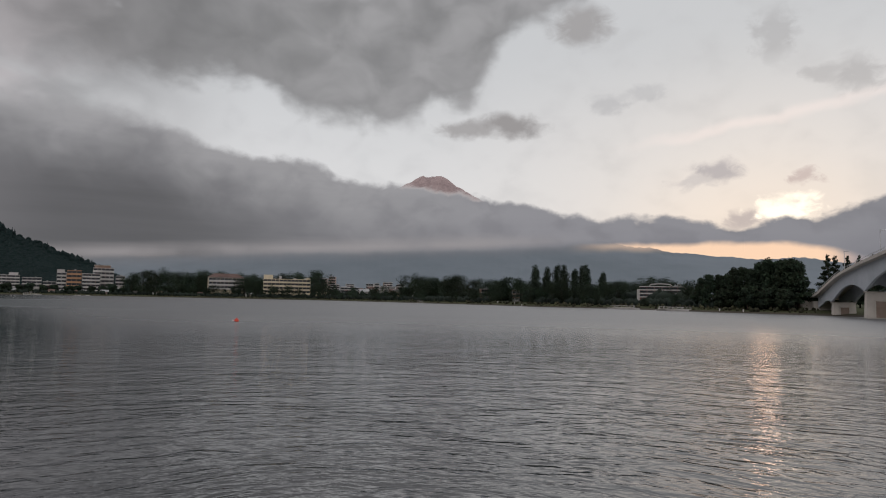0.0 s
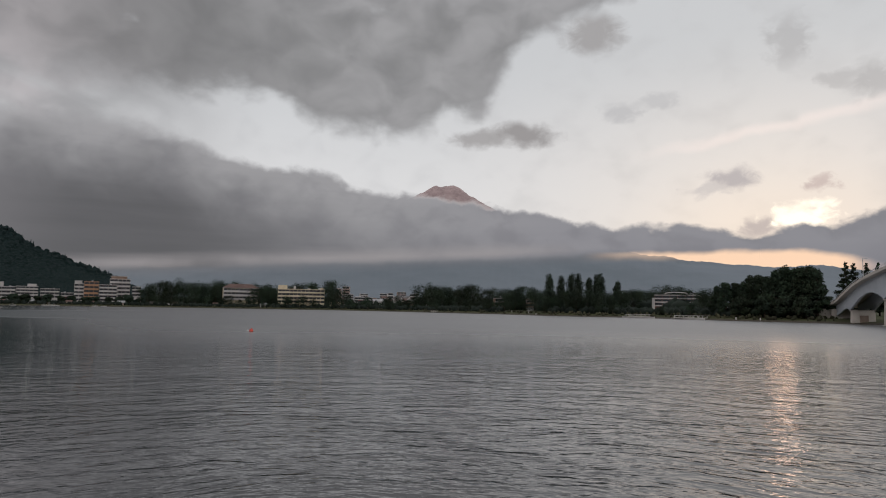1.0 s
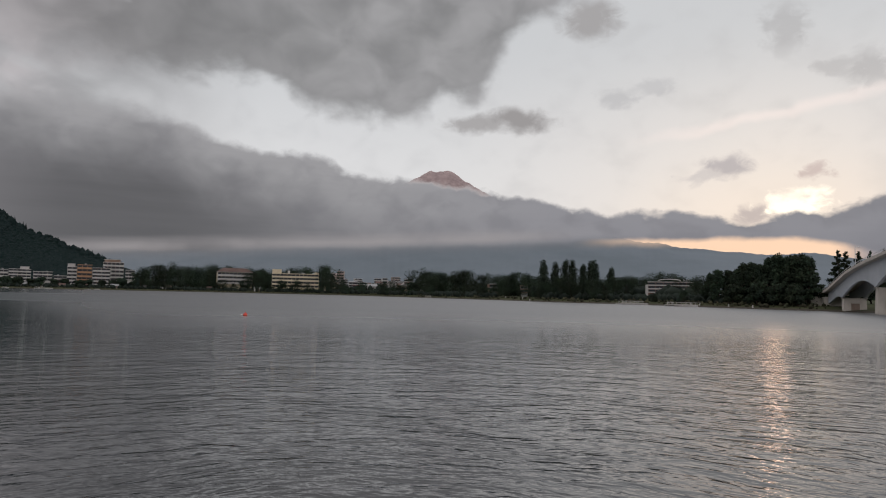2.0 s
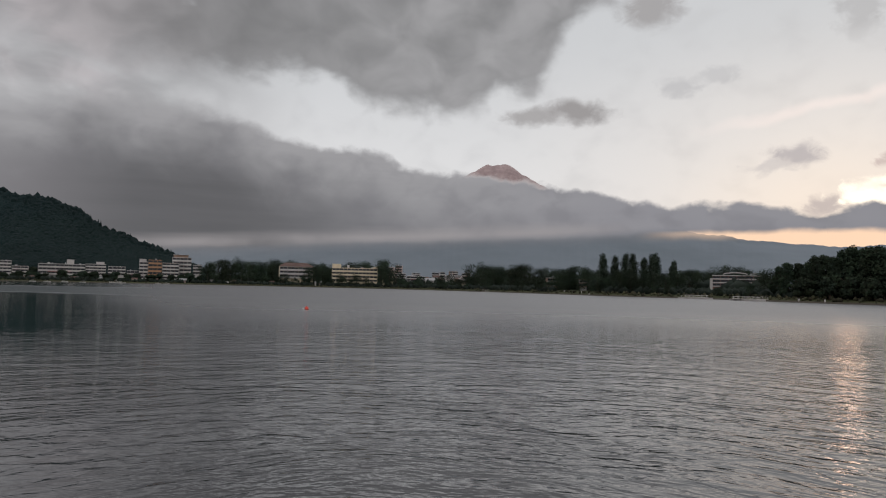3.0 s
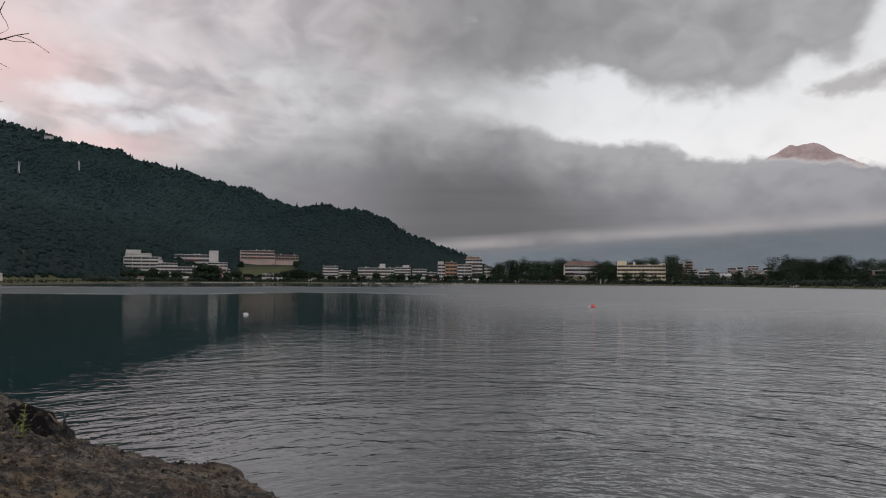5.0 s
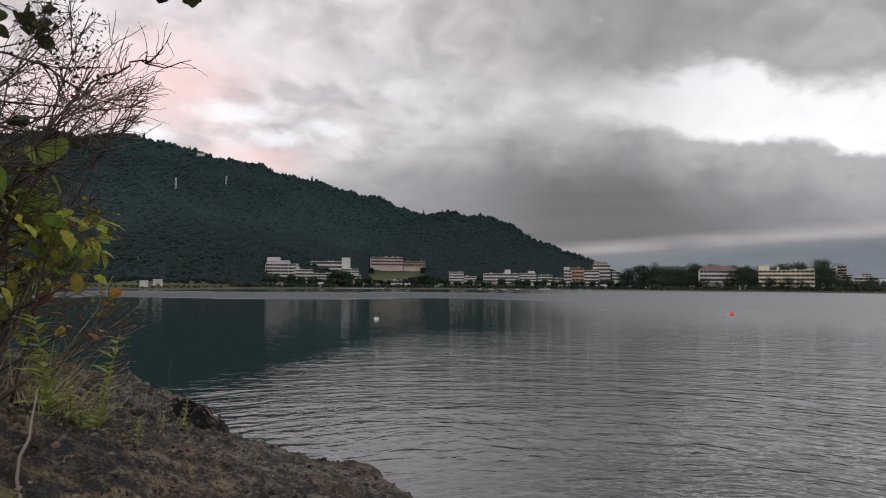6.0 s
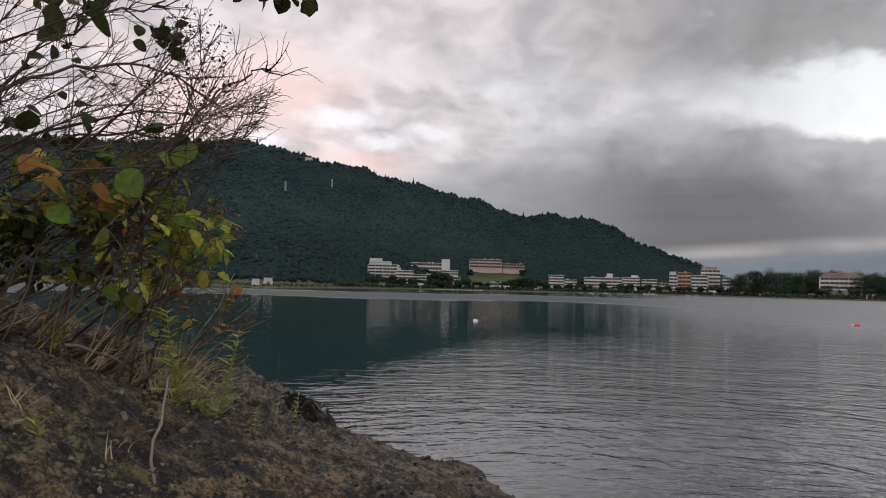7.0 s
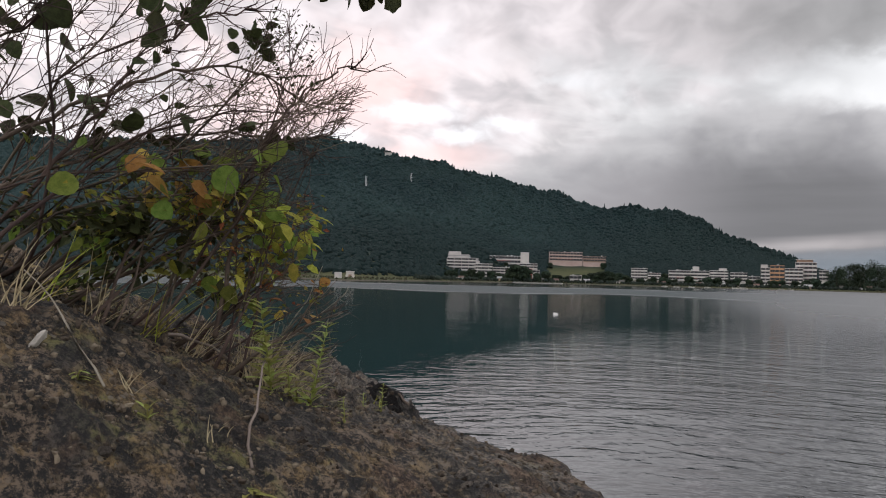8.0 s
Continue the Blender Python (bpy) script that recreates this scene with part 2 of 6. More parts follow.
# ---- materials ----
def material(name, a, b, scale=2.0, rough=0.8, bump=0.0, bump_scale=None, metallic=0.0, island=0.0, random_ob=0.0, stain=0.0, hue=0.10):
    """Two colours mixed by noise at two scales, with fine relief."""
    m = bpy.data.materials.new(name)
    m.use_nodes = True
    n = Nodes(m.node_tree)
    bsdf = m.node_tree.nodes["Principled BSDF"]
    geo = n.add("ShaderNodeNewGeometry")
    pos = n.add("ShaderNodeTexCoord").outputs["Object"]
    coarse, fine = n.noise(pos, scale * 0.22, 3.0), n.noise(pos, scale, 6.0, 0.62)
    col = n.mix(n.smooth(n.math("ADD", n.math("MULTIPLY", coarse, 0.6), n.math("MULTIPLY", fine, 0.5)), 0.35, 0.75), a, b)
    if stain:
        col = n.mix(n.math("MULTIPLY", n.smooth(n.noise(pos, scale * 0.5, 5.0, 0.7, 0.6), 0.55, 0.75), stain), col, tuple(c * 0.55 for c in a))
    for amount, socket in ((island, geo.outputs["Random Per Island"]), (random_ob, n.add("ShaderNodeObjectInfo").outputs["Random"])):
        if amount:
            hsv = n.add("ShaderNodeHueSaturation")
            n.plug(n.math("ADD", 0.5, n.math("MULTIPLY", n.math("SUBTRACT", socket, 0.5), amount * hue)), hsv.inputs["Hue"])
            n.plug(n.math("ADD", 1.0, n.math("MULTIPLY", n.math("SUBTRACT", socket, 0.5), amount)), hsv.inputs["Value"])
            n.plug(col, hsv.inputs["Color"])
            col = hsv.outputs[0]
    n.plug(col, bsdf.inputs["Base Color"])
    n.plug(n.math("ADD", rough - 0.08, n.math("MULTIPLY", fine, 0.16)), bsdf.inputs["Roughness"])
    bsdf.inputs["Metallic"].default_value = metallic
    bsdf.inputs["Specular IOR Level"].default_value = 0.12 if rough >= 0.8 else 0.5
    if bump:
        bn = n.add("ShaderNodeBump")
        bn.inputs["Strength"].default_value = 1.0
        bn.inputs["Distance"].default_value = bump
        n.plug(n.noise(pos, bump_scale or scale * 2, 6.0, 0.65), bn.inputs["Height"])
        n.plug(bn.outputs[0], bsdf.inputs["Normal"])
    return m


# the teal cast stands for distance haze, mixed into the base colour
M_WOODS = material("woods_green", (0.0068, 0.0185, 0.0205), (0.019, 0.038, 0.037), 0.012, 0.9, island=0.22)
_n = Nodes(M_WOODS.node_tree)   # leafy crowns catch the light from above rather than by facets
_v = _n.add("ShaderNodeVectorMath", operation="MULTIPLY_ADD")
_n.plug(_n.add("ShaderNodeNewGeometry").outputs["Normal"], _v.inputs[0])
_v.inputs[1].default_value, _v.inputs[2].default_value = (0.35, 0.35, 0.35), (0, 0, 0.75)
_u = _n.add("ShaderNodeVectorMath", operation="NORMALIZE")
_n.plug(_v.outputs[0], _u.inputs[0])
_b = M_WOODS.node_tree.nodes["Principled BSDF"].inputs["Base Color"]
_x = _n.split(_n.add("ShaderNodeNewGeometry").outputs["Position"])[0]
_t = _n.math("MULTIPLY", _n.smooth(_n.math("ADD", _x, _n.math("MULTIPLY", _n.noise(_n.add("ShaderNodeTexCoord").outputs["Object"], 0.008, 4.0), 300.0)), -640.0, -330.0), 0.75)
_n.plug(_n.mix(_t, _b.links[0].from_socket, (0.005, 0.0125, 0.0115)), _b)   # the low spur's dim light is painted in: the colour darkens towards +x
_n.plug(_u.outputs[0], M_WOODS.node_tree.nodes["Principled BSDF"].inputs["Normal"])
M_FARWOODS = material("far_woods_green", (0.010, 0.015, 0.012), (0.022, 0.030, 0.022), 0.05, 0.9, island=0.5)
M_SCRUB = material("shore_scrub", (0.030, 0.032, 0.020), (0.065, 0.062, 0.036), 0.2, 0.95, island=0.7)
M_LEAF = material("tree_leaf", (0.016, 0.026, 0.018), (0.040, 0.055, 0.030), 0.3, 0.85, island=0.8, random_ob=0.5)
M_POPLAR = material("poplar_leaf", (0.018, 0.028, 0.020), (0.040, 0.052, 0.032), 0.3, 0.85, island=0.7, random_ob=0.3)
M_BARK = material("tree_bark", (0.040, 0.030, 0.024), (0.080, 0.062, 0.048), 3.0, 0.95, 0.02)
M_WHITE = material("white_paint", (0.40, 0.375, 0.36), (0.56, 0.53, 0.505), 0.4, 0.75, stain=0.45)
M_CREAM = material("cream_paint", (0.56, 0.47, 0.32), (0.68, 0.58, 0.42), 0.4, 0.75, stain=0.3)
M_ORANGE = material("orange_paint", (0.36, 0.185, 0.095), (0.45, 0.25, 0.135), 0.4, 0.75, stain=0.3)
M_PINK = material("pink_render", (0.38, 0.28, 0.25), (0.48, 0.37, 0.33), 0.4, 0.8, stain=0.3)
M_BROWN = material("brown_render", (0.22, 0.15, 0.11), (0.32, 0.22, 0.17), 0.4, 0.8, stain=0.3)
M_RED = material("red_paint", (0.36, 0.085, 0.065), (0.46, 0.13, 0.10), 0.4, 0.7)
M_GREY = material("grey_render", (0.28, 0.28, 0.28), (0.38, 0.375, 0.37), 0.4, 0.8, stain=0.3)
M_BRICK = material("brick_red", (0.15, 0.075, 0.06), (0.22, 0.115, 0.09), 0.8, 0.85, stain=0.3)
M_ROOF = material("roof_dark", (0.10, 0.065, 0.055), (0.17, 0.115, 0.10), 0.5, 0.85)
M_CONCRETE = material("concrete", (0.40, 0.37, 0.33), (0.52, 0.48, 0.43), 0.5, 0.85, 0.01, stain=0.5)
M_NICHE = material("stained_concrete", (0.20, 0.15, 0.12), (0.29, 0.23, 0.19), 0.6, 0.9, 0.01, stain=0.4)
M_GIRDER = material("girder_paint", (0.34, 0.37, 0.40), (0.42, 0.45, 0.48), 0.3, 0.6, stain=0.25)
M_STEEL = material("galvanised_steel", (0.45, 0.46, 0.47), (0.55, 0.56, 0.57), 3.0, 0.45, metallic=0.7)
M_GLASS = bpy.data.materials.new("window_glass")
M_GLASS.use_nodes = True
_g = M_GLASS.node_tree.nodes["Principled BSDF"].inputs
_g["Base Color"].default_value, _g["Roughness"].default_value = (0.025, 0.028, 0.032, 1), 0.08
M_FRAME = material("bronze_frame", (0.045, 0.040, 0.036), (0.09, 0.08, 0.07), 3.0, 0.5)
M_BUOY = material("buoy_red", (0.62, 0.05, 0.03), (0.75, 0.09, 0.05), 6.0, 0.35)
M_BUOYW = material("buoy_white", (0.62, 0.60, 0.58), (0.74, 0.72, 0.70), 6.0, 0.4)
M_DEADWOOD = material("dry_wood", (0.17, 0.14, 0.115), (0.32, 0.275, 0.23), 12.0, 0.9, 0.003, 60.0, random_ob=0.4)
M_TWIG = material("dark_twig", (0.045, 0.032, 0.028), (0.15, 0.11, 0.09), 14.0, 0.9, 0.002, 80.0, island=0.6, random_ob=0.5)
M_STRAW = material("dry_straw", (0.29, 0.235, 0.145), (0.50, 0.41, 0.27), 8.0, 0.9, island=0.7)


def leaf_material(name, a, b, glow):
    m = material(name, a, b, 18.0, 0.7, 0.0015, 60.0, island=0.5, random_ob=0.7, stain=0.5)
    n = Nodes(m.node_tree)
    bsdf = m.node_tree.nodes["Principled BSDF"]
    out = m.node_tree.nodes["Material Output"]
    bsdf.inputs["Specular IOR Level"].default_value = 0.15
    thin = n.add("ShaderNodeBsdfTranslucent")
    n.plug(bsdf.inputs["Base Color"].links[0].from_socket, thin.inputs[0])
    mx = n.add("ShaderNodeMixShader")
    mx.inputs[0].default_value = glow
    n.plug(bsdf.outputs[0], mx.inputs[1])
    n.plug(thin.outputs[0], mx.inputs[2])
    n.plug(mx.outputs[0], out.inputs[0])
    return m


# the backlit leaves' darkness is put into this base colour
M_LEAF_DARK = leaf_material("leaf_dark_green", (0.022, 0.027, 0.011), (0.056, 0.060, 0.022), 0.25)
M_LEAF_GREEN = leaf_material("leaf_green", (0.11, 0.15, 0.026), (0.22, 0.26, 0.055), 0.5)
M_LEAF_YELLOW = leaf_material("leaf_yellow_green", (0.24, 0.25, 0.035), (0.44, 0.40, 0.075), 0.5)
M_LEAF_RUST = leaf_material("leaf_rust", (0.27, 0.14, 0.035), (0.42, 0.24, 0.07), 0.45)
M_WEED = leaf_material("weed_green", (0.22, 0.24, 0.06), (0.40, 0.41, 0.13), 0.4)


def water_material():
    m = bpy.data.materials.new("lake_water")
    m.use_nodes = True
    n = Nodes(m.node_tree)
    bsdf = m.node_tree.nodes["Principled BSDF"]
    bsdf.inputs["Base Color"].default_value = (0.034, 0.036, 0.038, 1)
    bsdf.inputs["IOR"].default_value = 1.333
    bsdf.inputs["Specular IOR Level"].default_value = 0.5
    pos = n.add("ShaderNodeNewGeometry").outputs["Position"]
    x, y, z = n.split(pos)
    az = n.math("MULTIPLY", n.math("ARCTAN2", x, y), 57.2958)
    r = n.math("SQRT", n.math("ADD", n.math("MULTIPLY", x, x), n.math("MULTIPLY", y, y)))
    drift = n.noise(n.xyz(n.math("MULTIPLY", x, 0.02), n.math("MULTIPLY", y, 0.02), 0.0), 1.0, 4.0)
    rr = n.math("MULTIPLY", r, n.math("ADD", 0.62, n.math("MULTIPLY", drift, 0.76)))
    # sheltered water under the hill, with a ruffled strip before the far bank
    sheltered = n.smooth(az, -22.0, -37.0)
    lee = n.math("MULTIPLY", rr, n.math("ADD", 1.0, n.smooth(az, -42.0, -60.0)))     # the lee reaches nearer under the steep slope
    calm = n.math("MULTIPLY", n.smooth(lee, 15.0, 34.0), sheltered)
    strip = n.math("MULTIPLY", n.smooth(rr, 125.0, 150.0), n.smooth(rr, 290.0, 240.0))
    amp = n.math("SUBTRACT", n.math("SUBTRACT", 1.0, n.math("MULTIPLY", n.math("MULTIPLY", sheltered, n.smooth(r, 14.0, 7.0)), 0.45)), n.math("MULTIPLY", calm, 0.84))
    amp = n.math("MAXIMUM", amp, n.math("MULTIPLY", strip, 1.3))
    # the breeze draws steeper ripples along the edge of the sheltered water
    edge = n.math("MULTIPLY", sheltered, n.math("MULTIPLY", n.smooth(lee, 11.0, 18.0), n.smooth(lee, 42.0, 26.0)))
    amp = n.math("ADD", amp, n.math("MULTIPLY", edge, 0.55))
    patch = n.noise(n.xyz(n.math("MULTIPLY", x, 0.06), n.math("MULTIPLY", y, 0.11), 5.0), 1.0, 3.0)
    amp = n.math("MULTIPLY", amp, n.math("ADD", 0.45, n.math("MULTIPLY", patch, 1.1)))
    # ripples too small to see one by one roughen the open water far out
    open_far = n.math("MULTIPLY", n.smooth(r, 8.0, 110.0), n.math("SUBTRACT", 1.0, n.math("MULTIPLY", n.math("SUBTRACT", calm, n.math("MULTIPLY", strip, calm)), 0.92)))
    n.plug(n.math("ADD", n.math("ADD", 0.03, n.math("MULTIPLY", calm, 0.03)), n.math("ADD", n.math("MULTIPLY", open_far, 0.37), n.math("MULTIPLY", n.math("MULTIPLY", strip, sheltered), 0.12))), bsdf.inputs["Roughness"])
    amp = n.math("MULTIPLY", amp, n.math("ADD", 1.0, n.math("MULTIPLY", n.math("MULTIPLY", n.smooth(r, 40.0, 160.0), n.math("SUBTRACT", 1.0, n.math("MULTIPLY", calm, n.math("SUBTRACT", 1.0, strip)))), 0.6)))
    # the hill's dark reflection, painted into calm water; elsewhere a raised IOR brightens it
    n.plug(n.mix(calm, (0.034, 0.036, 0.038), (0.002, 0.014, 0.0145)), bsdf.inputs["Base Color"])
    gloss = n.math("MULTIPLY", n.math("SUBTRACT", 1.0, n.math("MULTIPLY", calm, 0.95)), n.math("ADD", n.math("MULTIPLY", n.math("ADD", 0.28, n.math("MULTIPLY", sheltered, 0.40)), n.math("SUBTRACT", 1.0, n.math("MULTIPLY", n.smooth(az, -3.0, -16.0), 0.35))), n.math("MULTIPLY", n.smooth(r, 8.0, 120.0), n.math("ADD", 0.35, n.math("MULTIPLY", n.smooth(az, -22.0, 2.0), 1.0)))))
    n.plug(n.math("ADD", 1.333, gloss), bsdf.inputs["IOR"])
    # crests bend round with the near shore
    wx = n.math("MULTIPLY", n.math("MULTIPLY", n.math("ADD", az, 18.0), 0.01745), r)
    wy = n.math("ADD", r, n.math("MULTIPLY", n.noise(pos, 0.12, 2.0), 3.0))
    wave_a = n.noise(n.xyz(n.math("MULTIPLY", wx, 1.8), n.math("MULTIPLY", wy, 3.8), 0.0), 1.0, 2.0, 0.5, 0.4)
    wave_b = n.noise(n.xyz(n.math("MULTIPLY", wx, 0.42), n.math("MULTIPLY", wy, 1.1), 2.0), 1.0, 2.0, 0.5, 0.3)
    wave_c = n.noise(n.xyz(n.math("MULTIPLY", x, 4.0), n.math("MULTIPLY", y, 7.0), 4.0), 1.0, 2.0)
    h = n.math("ADD", n.math("MULTIPLY", wave_a, 0.034), n.math("ADD", n.math("MULTIPLY", wave_b, 0.062), n.math("MULTIPLY", wave_c, 0.009)))
    bn = n.add("ShaderNodeBump")
    bn.inputs["Strength"].default_value, bn.inputs["Distance"].default_value = 1.0, 1.0
    bn.inputs["Filter Width"].default_value = 0.05
    n.plug(n.math("MULTIPLY", h, amp), bn.inputs["Height"])
    n.plug(bn.outputs[0], bsdf.inputs["Normal"])
    return m


M_WATER = water_material()


# ---- building blocks ----
def mesh_from(name, verts, faces, mats, smooth=False, index=None):
    me = bpy.data.meshes.new(name)
    me.from_pydata([tuple(map(float, v)) for v in verts] if not isinstance(verts, np.ndarray) else verts.tolist(), [], faces)
    for m in (mats if isinstance(mats, (list, tuple)) else [mats]):
        me.materials.append(m)
    if index is not None:
        me.polygons.foreach_set("material_index", np.asarray(index, dtype=np.int32))
    if smooth:
        me.polygons.foreach_set("use_smooth", np.ones(len(me.polygons), dtype=bool))
    me.update()
    return me


def part(name, bm, mat, parent=None, label="", smooth=False, m=None):
    """Links a bmesh or a mesh as one object under a thing or a part."""
    if isinstance(bm, bmesh.types.BMesh):
        me = bpy.data.meshes.new(name)
        bm.to_mesh(me)
        bm.free()
        for k in (mat if isinstance(mat, (list, tuple)) else [mat]):
            me.materials.append(k)
        if smooth:
            me.polygons.foreach_set("use_smooth", np.ones(len(me.polygons), dtype=bool))
    else:
        me = bm
    ob = new(name, me)
    if parent:
        ob.parent = parent
    if m is not None:
        ob.matrix_basis = m
    if label:
        tagged(ob, label)
    return ob


def thing(name, m, label, category, group="", kind=""):
    ob = new(name)
    ob.empty_display_size = 0.2
    ob.matrix_basis = m
    return tagged(ob, label, category, group, kind)


def box(bm, x0, x1, y0, y1, z0, z1, bevel=0.0):
    g = bmesh.ops.create_cube(bm, size=1.0)
    bmesh.ops.transform(bm, matrix=Matrix.Translation(((x0 + x1) / 2, (y0 + y1) / 2, (z0 + z1) / 2)) @ Matrix.Diagonal((x1 - x0, y1 - y0, z1 - z0, 1)), verts=g["verts"])
    if bevel:
        edges = list({e for v in g["verts"] for e in v.link_edges})
        bmesh.ops.bevel(bm, geom=edges, offset=bevel, segments=1, affect="EDGES")


def boxes(*dims, bevel=0.0):
    bm = bmesh.new()
    for d in dims:
        box(bm, *d, bevel=bevel)
    return bm


def tube(verts, faces, pts, radii, sides=5):
    """A tapered tube along points, added to lists."""
    base = len(verts)
    for k, p in enumerate(pts):
        d = (pts[min(k + 1, len(pts) - 1)] - pts[max(k - 1, 0)])
        d = d.normalized() if d.length > 1e-9 else Vector((0, 0, 1))
        u = d.orthogonal().normalized()
        w = d.cross(u)
        for j in range(sides):
            a = 2 * math.pi * j / sides
            verts.append(p + (u * math.cos(a) + w * math.sin(a)) * radii[k])
    for k in range(len(pts) - 1):
        for j in range(sides):
            a, b = base + k * sides + j, base + k * sides + (j + 1) % sides
            faces.append((a, b, b + sides, a + sides))
    faces.append(tuple(base + j for j in range(sides))[::-1])
    faces.append(tuple(base + (len(pts) - 1) * sides + j for j in range(sides)))


def polar(az, r, z=0.0, turn=0.0):
    """A pose r metres from the eye's foot at that bearing, whose front (-y) faces the lake's near shore."""
    a = radians(az)
    return pose(r * math.sin(a), r * math.cos(a), z, 0, 0, -az + turn)


# ---- the lie of the land, by bearing from the near shore ----
SHORE = [(-180, 1.2), (-140, 2.0), (-115, 5.0), (-100, 300), (-75, 350), (-67, 400), (-62, 345), (-55, 490), (-47, 650), (-22, 645), (-10.5, 580),
         (-2.5, 455), (8.4, 322), (15, 300), (21.4, 250), (29, 228), (36, 205), (60, 120), (80, 10), (110, 2.0), (180, 1.2)]
RIDGE = [(-115, 6), (-88, 9.1), (-75, 10.3), (-65, 11.25), (-63, 11.15), (-60, 10.35), (-56, 9.75), (-50.4, 8.45), (-45, 7.15), (-42.2, 6.1), (-40, 6.0),
         (-38.7, 6.1), (-36, 5.75), (-34, 5.1), (-32, 3.8), (-29, 2.6), (-27, 2.0), (-25.5, 1.1), (-24.0, 0.3), (-22, 0.2)]


def table(pairs, v):
    p = np.array(pairs, dtype=float)
    return np.interp(v, p[:, 0], p[:, 1])


def ridge_far(az):
    return table([(-115, 900), (-70, 1150), (-45, 1150), (-33, 1000), (-22, 900)], az)


def land_height(az, r):
    """Height of the ground over the lake at bearing az (degrees) and distance r."""
    rs = table(SHORE, az)
    d = r - rs
    low = np.where(d < 0, np.maximum(d * 0.10, -4.0), np.minimum(d * 0.12, 1.4) + np.clip(d - 12, 0, 260) * 0.016)
    rf = ridge_far(az)
    top = rf * np.tan(np.radians(table(RIDGE, az))) + EYE_Z
    inside = np.clip((az + 118) / 6, 0, 1) * np.clip((-22.0 - az) / 2, 0, 1)
    u = np.clip((r - rs - 45) / np.maximum(rf - rs - 45, 1), 0, 1)
    prof = u ** 1.25 * (1 - 0.15 * np.sin(u * math.pi))
    back = np.clip((r - rf) / 900, 0, 1)
    hill = top * np.where(r < rf, prof, 1 - 0.6 * back) * inside
    return np.maximum(low, np.where(d > 0, hill, -9))


# ---- ground: one sheet from the near shore to the horizon ----
def grid_mesh(name, azs, rs, height, mats, closed=False):
    A, Rr = np.meshgrid(azs, rs, indexing="ij")
    Z = height(A, Rr)
    X, Y = Rr * np.sin(np.radians(A)), Rr * np.cos(np.radians(A))
    v = np.stack([X, Y, Z], -1).reshape(-1, 3)
    na, nr = len(azs), len(rs)
    i, j = np.meshgrid(np.arange(na if closed else na - 1), np.arange(nr - 1), indexing="ij")
    i2 = (i + 1) % na
    f = np.stack([i * nr + j, i * nr + j + 1, i2 * nr + j + 1, i2 * nr + j], -1).reshape(-1, 4)
    return mesh_from(name, v, f.tolist(), mats, smooth=True)


az_ground = np.concatenate([np.arange(-180, -116, 4.0), np.arange(-116, 50, 0.5), np.arange(50, 180, 4.0)])
r_ground = np.concatenate([[0.3, 1.0, 2, 3, 5, 8, 14, 30, 60, 100], np.arange(130, 800, 8), np.arange(800, 1300, 20), [1400, 1600, 2000, 2600, 3500, 4700]])


def ground_height(az, r):
    base = land_height(az, r)
    wob = np.sin(az * 1.9 + r * 0.013) * np.sin(r * 0.021 + az * 0.7)
    return base + np.where(base > 3, wob * np.minimum(base * 0.03, 4.0), 0.0)


def ground_material():
    m = material("ground", (0.034, 0.042, 0.018), (0.066, 0.068, 0.032), 0.10, 0.95)
    n = Nodes(m.node_tree)
    bsdf = m.node_tree.nodes["Principled BSDF"]
    pos = n.add("ShaderNodeNewGeometry").outputs["Position"]
    z = n.split(pos)[2]
    col = bsdf.inputs["Base Color"].links[0].from_socket
    col = n.mix(n.smooth(z, 14.0, 24.0), col, n.mix(n.noise(pos, 0.03, 5.0), (0.008, 0.020, 0.020), (0.018, 0.034, 0.031)))
    col = n.mix(n.smooth(z, 0.9, 0.2), col, n.mix(n.noise(pos, 0.3, 4.0), (0.045, 0.038, 0.030), (0.085, 0.074, 0.058)))
    n.plug(col, bsdf.inputs["Base Color"])
    return m


ground = tagged(new("ground", grid_mesh("ground", az_ground, r_ground, ground_height, ground_material(), closed=True)),
                "grassy lake shore rising into a wooded hill", "ground", kind="structure")

bm = bmesh.new()
bmesh.ops.create_circle(bm, cap_ends=True, segments=96, radius=2500)
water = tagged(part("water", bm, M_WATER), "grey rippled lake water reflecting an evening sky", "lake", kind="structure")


# ---- the wooded hill: its canopy, tree by tree too small and many to count ----
def clump_template(kind, seed):
    rnd = np.random.RandomState(seed)
    bm = bmesh.new()
    bmesh.ops.create_icosphere(bm, subdivisions=1, radius=1.0)
    v = np.array([p.co[:] for p in bm.verts])
    f = np.array([[q.index for q in p.verts] for p in bm.faces])
    bm.free()
    v *= rnd.uniform(0.72, 1.22, (len(v), 1))
    if kind == "conifer":
        t = (v[:, 2:] + 1) / 2
        v[:, :2] *= np.clip(1.15 - t, 0.05, 1) * 0.75
        v[:, 2] = v[:, 2] * 1.5 + 0.6
    return v, f


